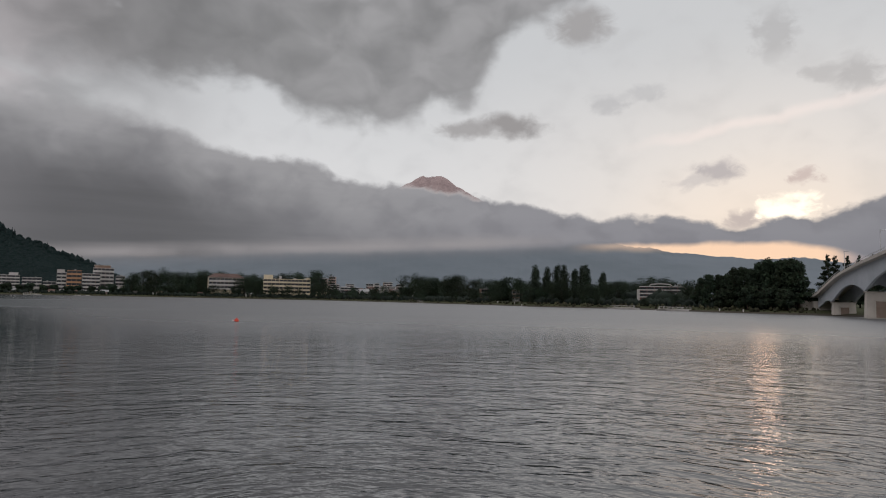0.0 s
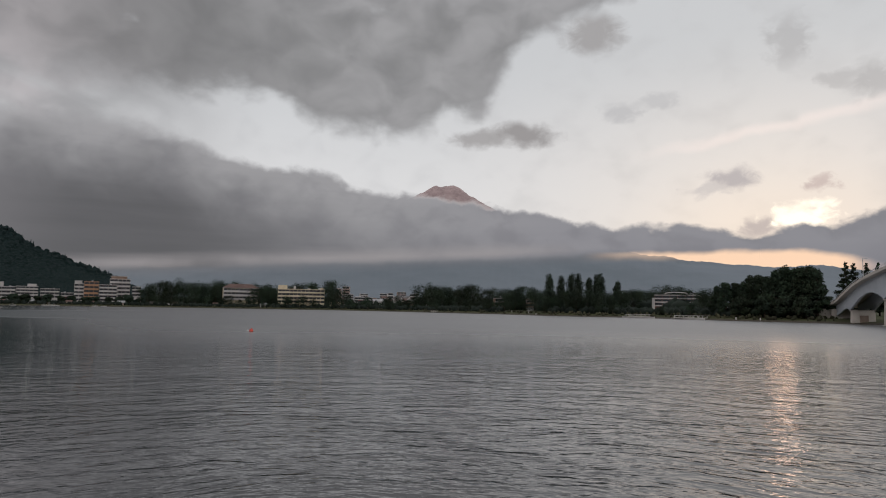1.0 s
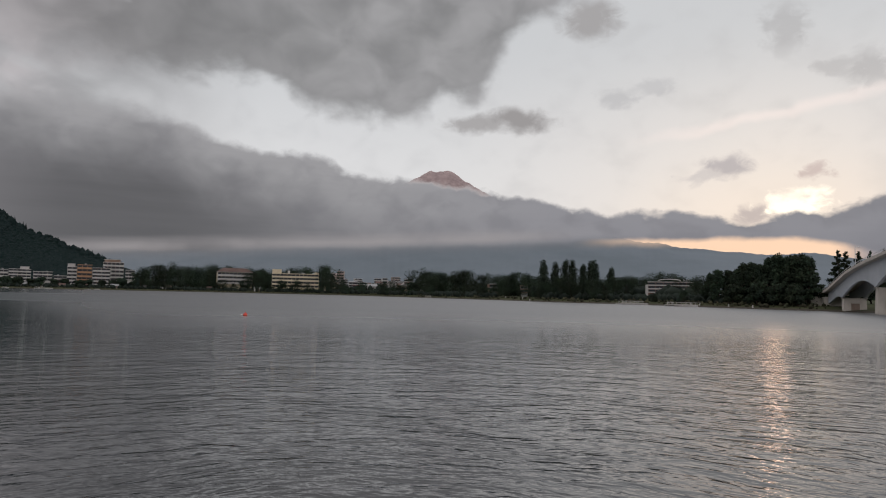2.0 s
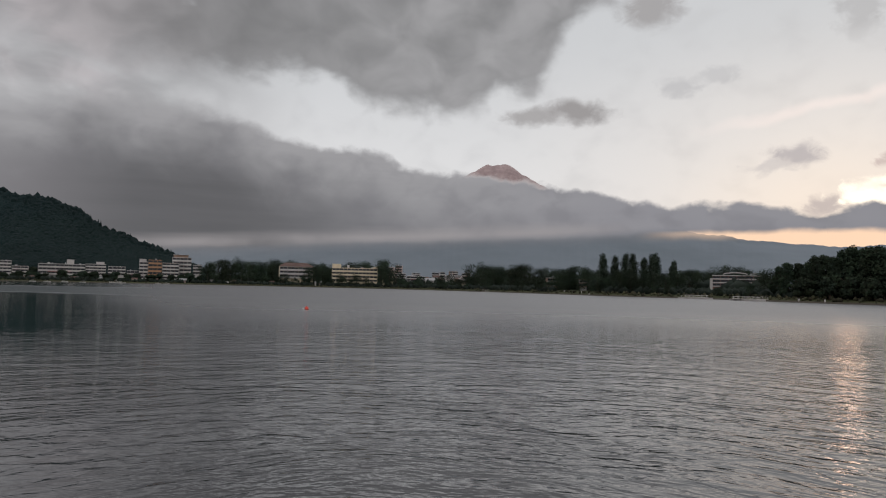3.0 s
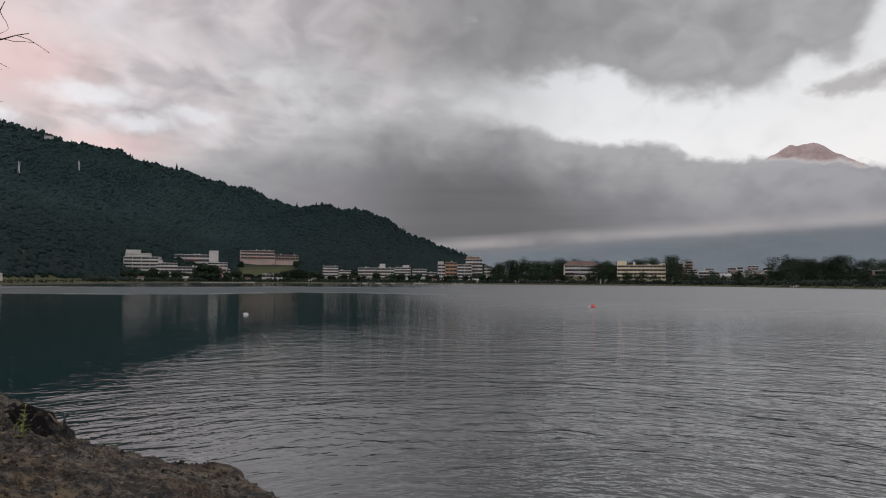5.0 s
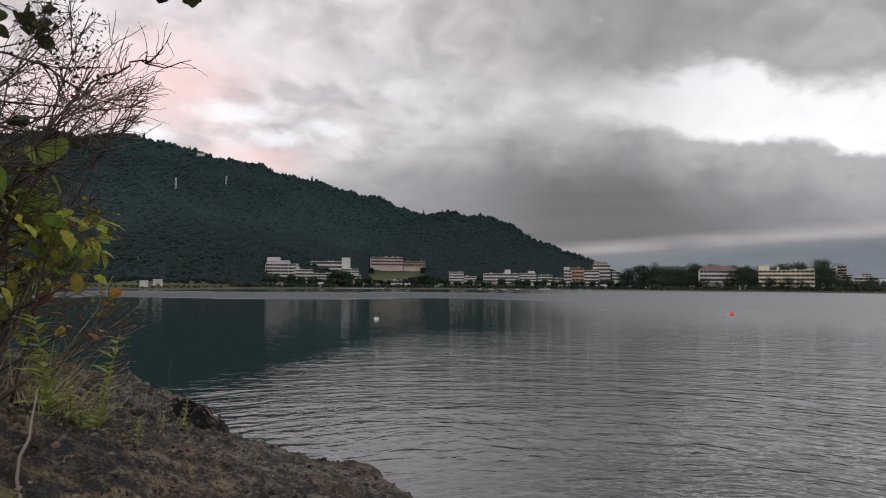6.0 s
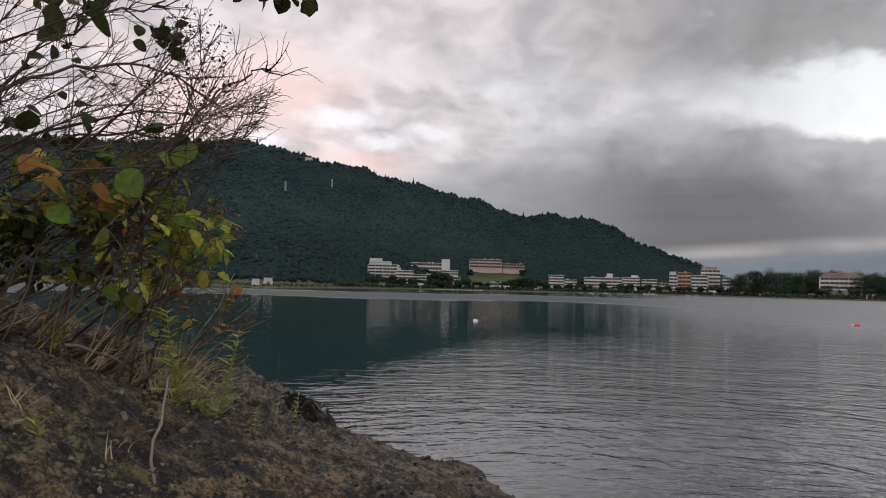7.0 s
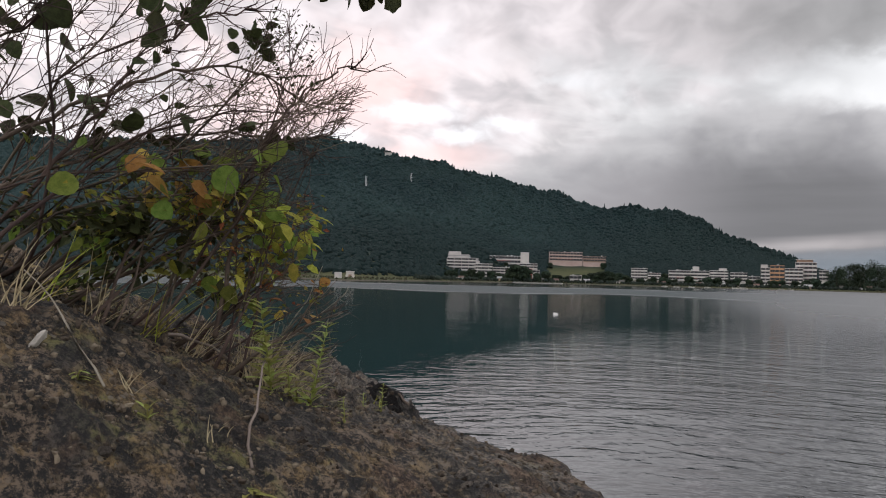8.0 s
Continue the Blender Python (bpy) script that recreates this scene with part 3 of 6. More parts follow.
def scatter(name, n, pick, size, kinds, mats, label, category, tall=1.0, lift=0.55):
    """Many crowns joined into one mesh."""
    rnd = np.random.RandomState(7)
    temps = [clump_template(kinds[k % len(kinds)], k) for k in range(8)]
    vs, fs, base = [], [], 0
    az, r = pick(rnd, n)
    z = ground_height(az, r)
    for k in range(len(az)):
        v, f = temps[rnd.randint(8)]
        s = rnd.uniform(*size)
        a = rnd.uniform(0, 6.28)
        c, q = math.cos(a), math.sin(a)
        w = np.empty_like(v)
        w[:, 0], w[:, 1] = (v[:, 0] * c - v[:, 1] * q) * s, (v[:, 0] * q + v[:, 1] * c) * s
        w[:, 2] = v[:, 2] * s * rnd.uniform(0.9, 1.35) * tall + s * lift
        w += (r[k] * math.sin(radians(az[k])), r[k] * math.cos(radians(az[k])), z[k])
        vs.append(w)
        fs.append(f + base)
        base += len(v)
    me = mesh_from(name, np.concatenate(vs), np.concatenate(fs).tolist(), mats, smooth=True)
    return tagged(new(name, me), label, category, kind="stuff")


# lawns and terraces on the hill with few trees: bearing from, to, distance from, to, share of trees left
OPEN = [(-54.6, -46.0, 480, 690, 0.35), (-46.0, -41.2, 730, 822, 0.0), (-46.0, -41.2, 640, 730, 0.5), (-51.0, -47.3, 690, 755, 0.2), (-41.5, -24.0, 600, 740, 0.1)]


def pick_hill(rnd, n):
    az = rnd.uniform(-98, -24.3, n * 3)
    rs, rf = table(SHORE, az), ridge_far(az)
    u = rnd.uniform(0, 1, n * 3) ** 0.8
    r = rs + 40 + (rf + 25 - rs - 40) * u
    keep = np.ones(len(az), bool)
    for a0, a1, r0, r1, thin in OPEN:
        keep &= ~((az > a0) & (az < a1) & (r > r0) & (r < r1)) | (rnd.uniform(0, 1, len(az)) < thin)
    keep &= ground_height(az, r) > 3.5
    return az[keep][:n], r[keep][:n]


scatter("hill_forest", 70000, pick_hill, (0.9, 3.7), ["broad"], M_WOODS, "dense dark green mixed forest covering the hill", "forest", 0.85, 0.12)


def pick_ridge(rnd, n):
    az = rnd.uniform(-98, -25.5, n)
    return az, ridge_far(az) + rnd.uniform(-25, 5, n)


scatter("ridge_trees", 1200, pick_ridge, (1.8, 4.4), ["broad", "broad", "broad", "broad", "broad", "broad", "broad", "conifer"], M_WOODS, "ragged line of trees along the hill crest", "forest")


def pick_scrub(rnd, n):
    az = rnd.uniform(-75, 29.0, n)
    return az, table(SHORE, az) + rnd.uniform(4, 22, n)


scatter("shore_scrub", 1500, pick_scrub, (0.2, 0.8), ["broad"], M_SCRUB, "low reeds and scrub along the water line", "scrub")


def pick_bush(rnd, n):
    az = rnd.uniform(-57, 27.5, n)
    az = np.where((az > 4.0) & (az < 7.6), az - 6.0, az)
    near = np.interp(az, [-57, -25, 0, 8, 20, 28], [10, 12, 14, 14, 18, 14])
    return az, table(SHORE, az) + near + rnd.uniform(0, 26, n)


scatter("shore_bushes", 2400, pick_bush, (0.7, 2.1), ["broad"], M_FARWOODS, "dark bushes and small trees along the shore road", "bushes")


def pick_far(rnd, n):
    az = rnd.uniform(-24, 20, n)
    return az, table(SHORE, az) * (1.2 + 0.45 * rnd.uniform(0, 1, n))


scatter("far_woods", 2600, pick_far, (2.2, 4.6), ["broad"], M_FARWOODS, "distant dark woods behind the lake shore", "forest")

# ---- the volcano, its top free of the bank of cloud ----
V_AZ, V_R = -0.9, 4300.0
PROFILE = [(0, 790), (70, 794), (100, 779), (190, 728), (330, 668), (484, 612), (800, 480), (1180, 360), (1400, 318), (1700, 280), (2200, 250), (3500, 205)]


def volcano_height(az, r):
    vx, vy = V_R * math.sin(radians(V_AZ)), V_R * math.cos(radians(V_AZ))
    x, y = r * np.sin(np.radians(az)), r * np.cos(np.radians(az))
    rho = np.hypot(x - vx, (y - vy) * 0.9)
    th = np.arctan2(y - vy, x - vx)
    rho = rho * (1.0 + 0.38 * np.clip((x - vx - 30) / (rho + 1.0), 0, 1) * np.clip(1.6 - rho / 700, 0, 1))
    z = table(PROFILE, rho) + 2 * np.exp(-((x - vx - 34) / 16.0) ** 2) * (rho < 140) - 6 * np.exp(-((x - vx + 48) / 40.0) ** 2)
    z = z + 4 * np.sin(th * 17 + rho * 0.006) * np.clip(rho / 250, 0, 1) + 2 * np.sin(th * 41 + 1) * np.clip(rho / 150, 0, 1)
    z = z + 2.5 * np.sin(rho * 0.06 + th * 3) * (rho < 260)
    for a, w, hgt in ((17.2, 0.9, 14), (20.5, 1.3, 8), (23.0, 1.0, 8), (28.0, 1.8, 24), (-22, 6, -60)):
        z = z + hgt * np.exp(-((az - a) / w) ** 2)
    z = z + 1.5 * np.sin(az * 9.0) + 1 * np.sin(az * 23.0)
    return z * np.clip((r - 2500) / (V_R - 2500), 0, 1) ** 1.5


def volcano_material():
    # blue-grey of the lower slopes is distance haze put into the base colour
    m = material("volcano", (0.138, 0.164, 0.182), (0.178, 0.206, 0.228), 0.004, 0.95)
    n = Nodes(m.node_tree)
    bsdf = m.node_tree.nodes["Principled BSDF"]
    pos = n.add("ShaderNodeNewGeometry").outputs["Position"]
    z = n.split(pos)[2]
    # reddish ash, with the summit's pink evening light put into its colour
    ash = n.mix(n.smooth(n.noise(pos, 0.012, 8.0, 0.75), 0.3, 0.7), (0.29, 0.22, 0.215), (0.43, 0.33, 0.315))
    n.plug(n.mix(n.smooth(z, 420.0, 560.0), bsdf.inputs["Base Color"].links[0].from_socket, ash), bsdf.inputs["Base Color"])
    return m


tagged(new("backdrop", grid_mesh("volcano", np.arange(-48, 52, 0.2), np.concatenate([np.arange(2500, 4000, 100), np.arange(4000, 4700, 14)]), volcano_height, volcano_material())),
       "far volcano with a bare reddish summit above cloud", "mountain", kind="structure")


def cloud_material():
    m = bpy.data.materials.new("cloud")
    m.use_nodes = True
    n = Nodes(m.node_tree)
    m.node_tree.nodes.clear()
    pos = n.add("ShaderNodeNewGeometry").outputs["Position"]
    away = n.add("ShaderNodeVectorMath", operation="SUBTRACT")
    n.plug(pos, away.inputs[0])
    away.inputs[1].default_value = (0, 0, EYE_Z)
    g = n.add("ShaderNodeGroup", node_tree=SKY)
    n.plug(away.outputs[0], g.inputs[0])
    em, clearp, mx = n.add("ShaderNodeEmission"), n.add("ShaderNodeBsdfTransparent"), n.add("ShaderNodeMixShader")
    n.plug(g.outputs[0], em.inputs[0])
    n.plug(g.outputs[1], mx.inputs[0])
    n.plug(clearp.outputs[0], mx.inputs[1])
    n.plug(em.outputs[0], mx.inputs[2])
    n.plug(mx.outputs[0], n.add("ShaderNodeOutputMaterial").inputs[0])
    return m


# the part of the bank that lies in front of the volcano
azs, us = np.arange(-40, 24.1, 0.5), np.linspace(0, 1, 14)
A, U = np.meshgrid(azs, us, indexing="ij")
E0, E1 = table(BANK_LOW, A) - 1.0, table(BANK_TOP, A) + 0.9
E = E0 + (E1 - E0) * U
RR = 2450 - 220 * np.sin(U * math.pi)
cv = np.stack([RR * np.sin(np.radians(A)), RR * np.cos(np.radians(A)), EYE_Z + RR * np.tan(np.radians(E))], -1).reshape(-1, 3)
nu = len(us)
cf = [(i * nu + j, i * nu + j + 1, (i + 1) * nu + j + 1, (i + 1) * nu + j) for i in range(len(azs) - 1) for j in range(nu - 1)]
tagged(new("backdrop_cloud", mesh_from("cloud_bank", cv, cf, cloud_material(), smooth=True)), "long grey bank of low cloud before the volcano", "cloud", kind="structure")


# ---- trees ----
def crown_mesh(name, mat, lobes, count, leaf, seed):
    """Leaf tufts strewn through lobes given as centre and radii."""
    rnd = np.random.RandomState(seed)
    w = np.array([l[3] * l[4] * l[5] for l in lobes]) ** 0.8
    pick = rnd.choice(len(lobes), count, p=w / w.sum())
    L = np.array(lobes)[pick]
    d = rnd.normal(size=(count, 3))
    d /= np.linalg.norm(d, axis=1)[:, None]
    c = L[:, :3] + d * L[:, 3:] * (rnd.uniform(0.35, 1.28, (count, 1)))
    u = rnd.normal(size=(count, 3))
    u /= np.linalg.norm(u, axis=1)[:, None]
    v = np.cross(u, d)
    v /= np.linalg.norm(v, axis=1)[:, None] + 1e-9
    s = leaf * rnd.uniform(0.6, 1.5, (count, 1))
    q = np.stack([c - u * s, c - v * s * 0.7 + d * s * 0.3, c + u * s, c + v * s * 0.7 - d * s * 0.2], 1).reshape(-1, 3)
    f = np.arange(count * 4).reshape(-1, 4)
    return mesh_from(name, q, f.tolist(), mat)


def trunk_mesh(name, height, radius, limbs, seed, spread=0.5, first=0.35):
    rnd = random.Random(seed)
    vs, fs = [], []
    pts = [Vector((rnd.uniform(-1, 1) * 0.04 * height * (k / 6), rnd.uniform(-1, 1) * 0.04 * height * (k / 6), height * k / 6 - 0.3)) for k in range(7)]
    tube(vs, fs, pts, [radius * (1.25 - k / 6) for k in range(7)], 7)
    for k in range(limbs):
        t = first + (0.95 - first) * k / max(1, limbs - 1)
        p = pts[0].lerp(pts[-1], t)
        a = rnd.uniform(0, 6.28)
        ln = height * spread * (1.15 - t) * rnd.uniform(0.7, 1.1)
        q = p + Vector((math.cos(a) * ln, math.sin(a) * ln, ln * rnd.uniform(0.3, 0.9)))
        mid = p.lerp(q, 0.5) + Vector((0, 0, -0.05 * ln))
        tube(vs, fs, [p, mid, q], [radius * 0.45, radius * 0.28, radius * 0.08], 5)
    return mesh_from(name, vs, fs, M_BARK, smooth=True)


def make_tree(name, label, height, kind, seed, m, group=""):
    t = thing(name, m, label, "tree", group)
    rnd = random.Random(seed)
    if kind == "poplar":
        part("trunk", trunk_mesh("trunk", height * 0.9, 0.25, 10, seed, 0.12, 0.15), None, t)
        lobes = [(rnd.uniform(-.35, .35), rnd.uniform(-.35, .35), height * (0.2 + 0.72 * k / 8), (1.0 + 1.1 * math.sin(math.pi * (0.12 + 0.8 * k / 8))) * height / 17,
                  (1.0 + 1.1 * math.sin(math.pi * (0.12 + 0.8 * k / 8))) * height / 17, height * 0.095) for k in range(9)]
        part("crown", crown_mesh("crown", M_POPLAR, lobes, 2200, 0.34, seed), None, t)
    elif kind == "pine":
        part("trunk", trunk_mesh("trunk", height * 0.93, 0.3, 9, seed, 0.45, 0.3), None, t)
        lobes = []
        for k in range(42):
            u = k / 41
            a = k * 2.4 + rnd.uniform(-0.5, 0.5)
            rad = height * (0.25 * (1.08 - u) + 0.02) * rnd.uniform(0.5, 1.25)
            w = height * rnd.uniform(0.06, 0.12)
            lobes.append((math.cos(a) * rad, math.sin(a) * rad, height * (0.14 + 0.83 * u) + rnd.uniform(-0.3, 0.3), w, w, height * rnd.uniform(0.04, 0.08)))
        part("crown", crown_mesh("crown", M_LEAF, lobes, 6500, 0.22, seed), None, t)
    elif kind == "fir":
        part("trunk", trunk_mesh("trunk", height * 0.97, 0.25, 12, seed, 0.3, 0.12), None, t)
        lobes = []
        for k in range(24):
            u = k / 23
            a = k * 2.4
            rad = height * 0.17 * (1.05 - u)
            lobes.append((math.cos(a) * rad, math.sin(a) * rad, height * (0.10 + 0.88 * u), rad * 0.7 + 0.3, rad * 0.7 + 0.3, height * 0.03))
        part("crown", crown_mesh("crown", M_LEAF, lobes, 4200, 0.34, seed), None, t)
    else:
        part("trunk", trunk_mesh("trunk", height * 0.72, 0.3, 9, seed, 0.30, 0.3), None, t)
        lobes = [(rnd.uniform(-1, 1) * height * 0.3, rnd.uniform(-1, 1) * height * 0.3, height * rnd.uniform(0.16, 0.86), height * rnd.uniform(0.15, 0.25),
                  height * rnd.uniform(0.15, 0.25), height * rnd.uniform(0.10, 0.16)) for _ in range(18)]
        part("crown", crown_mesh("crown", M_LEAF, lobes, 3800, 0.36, seed), None, t)
    return t


def ground_at(az, r):
    return float(ground_height(np.array([az]), np.array([r]))[0])


# poplars in a row near the water
for k, (az, el) in enumerate(((7.8, 3.0), (8.75, 2.87), (9.6, 3.1), (10.15, 3.05), (11.05, 2.7), (11.65, 3.0), (11.95, 3.08), (13.3, 2.5))):
    r = 348 + 9 * (k % 3)
    z = ground_at(az, r)
    make_tree("poplar", "tall slender dark poplar on the lake shore", EYE_Z + r * math.tan(radians(el)) - z, "poplar", 20 + k, polar(az, r, z, 50 * k), "row of poplars")

# broad trees along the shore: bearing, distance beyond the water line, crown top as elevation
BELT = [(-24.6, 35, 1.5), (-23.8, 60, 1.6), (-22.9, 50, 1.85), (-22.0, 40, 1.8), (-21.2, 70, 1.8), (-20.4, 55, 1.65), (-19.6, 60, 1.45), (-19.2, 95, 1.75), (-16.0, 90, 1.7), (-15.2, 80, 1.75), (-18.6, 22, 0.95), (-17.2, 20, 0.9),
        (-16.2, 30, 1.35), (-15.5, 45, 1.4), (-14.0, 18, 1.0), (-12.7, 20, 1.05), (-11.9, 18, 0.8), (-13.2, 85, 1.85), (-12.0, 85, 1.9), (-10.7, 60, 1.95), (-10.0, 50, 1.7),
        (-9.2, 45, 1.25), (-8.6, 25, 0.5), (-6.3, 40, 0.5), (-4.2, 40, 0.8), (-3.5, 50, 1.0), (-2.7, 70, 2.0), (-2.0, 60, 1.9), (-1.2, 45, 1.85), (-0.4, 60, 1.75), (0.5, 50, 1.9),
        (1.4, 60, 1.85), (2.3, 50, 1.75), (3.2, 60, 1.8), (4.1, 50, 1.75), (5.0, 60, 1.85), (5.9, 70, 1.9), (6.7, 60, 1.6), (7.4, 35, 1.4), (1.0, 20, 1.0), (2.8, 20, 0.95), (4.6, 24, 0.9),
        (8.3, 24, 1.3), (9.2, 22, 1.5), (10.0, 20, 1.55), (10.9, 22, 1.6), (11.8, 20, 1.5), (12.7, 26, 1.5), (13.6, 40, 1.65), (14.5, 50, 1.6), (15.4, 90, 1.6), (16.8, 130, 2.1), (17.6, 130, 2.05),
        (18.6, 130, 1.95), (16.6, 12, 0.55), (18.9, 14, 0.8), (20.4, 40, 1.7), (19.9, 70, 1.85)]
rnd_belt = random.Random(3)
for k in range(64):
    a = -24.5 + 45.0 * (k + rnd_belt.random()) / 64
    BELT.append((round(a, 2), rnd_belt.uniform(75, 150), rnd_belt.uniform(1.15, 1.75) if a < -10 or a > -3 else rnd_belt.uniform(0.6, 1.1)))
for k in range(40):
    a = -24.8 + 38.5 * (k + rnd_belt.random()) / 40
    BELT.append((round(a, 2), rnd_belt.uniform(12, 26), rnd_belt.uniform(0.42, 0.8)))
proto = {}
for k, (az, off, el) in enumerate(BELT):
    el = el * 1.12 + 0.06 if el > 1.3 else el
    r = float(table(SHORE, az)) + off
    z = ground_at(az, r)
    hgt = EYE_Z + r * math.tan(radians(el)) - z
    s = k % 6
    if s not in proto:
        proto[s] = (make_tree("broadleaf_tree", "dark green broadleaf tree standing on the lake shore", hgt, "broad", 50 + s, polar(az, r, z), "shore trees"), hgt)
    else:
        t = copy_thing(proto[s][0], polar(az, r, z, 73 * k))
        t.scale = [hgt / proto[s][1]] * 3

# trees among the hotels: bearing, distance, crown top as elevation
AMONG = [(-55.1, 600, 1.2), (-54.6, 590, 0.9), (-53.7, 595, 0.8), (-53.0, 590, 0.7), (-52.3, 600, 0.8), (-48.75, 640, 1.3), (-48.25, 650, 1.2), (-47.75, 662, 1.05), (-51.1, 720, 1.5),
         (-50.3, 730, 1.55), (-49.4, 730, 1.45), (-46.2, 690, 0.85), (-45.0, 690, 0.5), (-42.9, 690, 0.6), (-42.2, 700, 0.75), (-41.6, 700, 0.95), (-40.9, 710, 0.9), (-40.3, 710, 0.8),
         (-39.6, 716, 0.65), (-45.7, 780, 1.55), (-41.4, 790, 1.6), (-36.65, 715, 0.85), (-36.4, 690, 0.42), (-34.8, 690, 0.42), (-33.1, 690, 0.4), (-31.85, 690, 0.5), (-30.4, 690, 0.5),
         (-28.75, 684, 0.5), (-28.2, 684, 0.42), (-26.2, 684, 0.45), (-38.3, 695, 0.4), (-51.3, 606, 0.45), (-49.9, 625, 0.4), (-46.7, 665, 0.4)]
rnd_among = random.Random(17)
for k in range(46):     # low garden trees before the fronts
    a = -54.5 + 29.5 * (k + rnd_among.random()) / 46
    AMONG.append((round(a, 2), float(table(SHORE, a)) + rnd_among.uniform(20, 40), rnd_among.uniform(0.38, 0.72)))
proto = {}
for k, (az, r, el) in enumerate(AMONG):
    z = ground_at(az, r)
    hgt = max(2.5, EYE_Z + r * math.tan(radians(el)) - z)
    s = k % 4
    if s not in proto:
        proto[s] = (make_tree("broadleaf_tree", "dark green broadleaf tree standing among the hotels", hgt, "broad", 130 + s, polar(az, r, z), "trees among the hotels"), hgt)
    else:
        t = copy_thing(proto[s][0], polar(az, r, z, 67 * k))
        t.scale = [hgt / proto[s][1]] * 3

# pines on the point beside the bridge
PINES = [(20.9, 26, 2.0), (21.5, 22, 2.35), (22.2, 26, 2.3), (22.8, 20, 2.35), (23.3, 30, 2.75), (23.9, 24, 2.9), (24.5, 20, 2.75), (25.0, 26, 3.2), (25.6, 22, 3.4), (26.2, 24, 3.35),
         (26.8, 20, 3.45), (27.3, 22, 3.5), (27.7, 18, 3.2), (22.5, 12, 1.3), (24.2, 12, 1.5), (25.8, 13, 1.5), (27.0, 12, 1.4)]
proto = {}
for k, (az, off, el) in enumerate(PINES):
    r = float(table(SHORE, az)) + off
    z = ground_at(az, r)
    hgt = EYE_Z + r * math.tan(radians(el)) - z
    s = k % 4 if k < 13 else 9
    if s not in proto:
        proto[s] = (make_tree("pine_tree", "dark spreading pine in a grove beside the bridge", hgt, "pine" if s < 9 else "broad", 70 + s, polar(az, r, z), "pine grove"), hgt)
    else:
        t = copy_thing(proto[s][0], polar(az, r, z, 61 * k))
        t.scale = [hgt / proto[s][1]] * 3
for k, (az, r, el) in enumerate(((29.6, 300, 3.85), (30.1, 305, 3.75), (30.9, 300, 3.75), (31.6, 300, 3.7), (32.4, 295, 3.9), (33.1, 290, 4.0))):
    z = ground_at(az, r)
    make_tree("fir_tree", "dark pointed fir behind the bridge approach", EYE_Z + r * math.tan(radians(el)) - z, "fir", 90 + k, polar(az, r, z, 40 * k), "firs behind the bridge")


# ---- buildings ----
def window_mesh(w, h):
    """A frame in one piece with a middle post, and the pane that fills each half; shared by alike windows."""
    key = "window_%d_%d" % (round(w * 10), round(h * 10))
    if key in bpy.data.meshes:
        return bpy.data.meshes[key], bpy.data.meshes[key + "_pane"]
    gx, gz = (-w / 2, -w / 2 + 0.07, -0.03, 0.03, w / 2 - 0.07, w / 2), (-h / 2, -h / 2 + 0.08, h / 2 - 0.07, h / 2)
    bm = bmesh.new()
    grid = [[bm.verts.new((x, 0.02, z)) for z in gz] for x in gx]
    flat = [bm.faces.new((grid[i][j], grid[i + 1][j], grid[i + 1][j + 1], grid[i][j + 1])) for i in range(5) for j in range(3) if not (j == 1 and i in (1, 3))]
    out = bmesh.ops.extrude_face_region(bm, geom=flat)["geom"]
    bmesh.ops.translate(bm, vec=(0, -0.12, 0), verts=[v for v in out if isinstance(v, bmesh.types.BMVert)])
    bmesh.ops.recalc_face_normals(bm, faces=bm.faces)
    pw = (w / 2 - 0.10) / 2
    made = []
    for name, mesh, mat in ((key, bm, M_FRAME), (key + "_pane", boxes((-pw, pw, -0.03, 0.02, -h / 2 + 0.08, h / 2 - 0.07)), M_GLASS)):
        me = bpy.data.meshes.new(name)
        mesh.to_mesh(me)
        mesh.free()
        me.materials.append(mat)
        made.append(me)
    return made


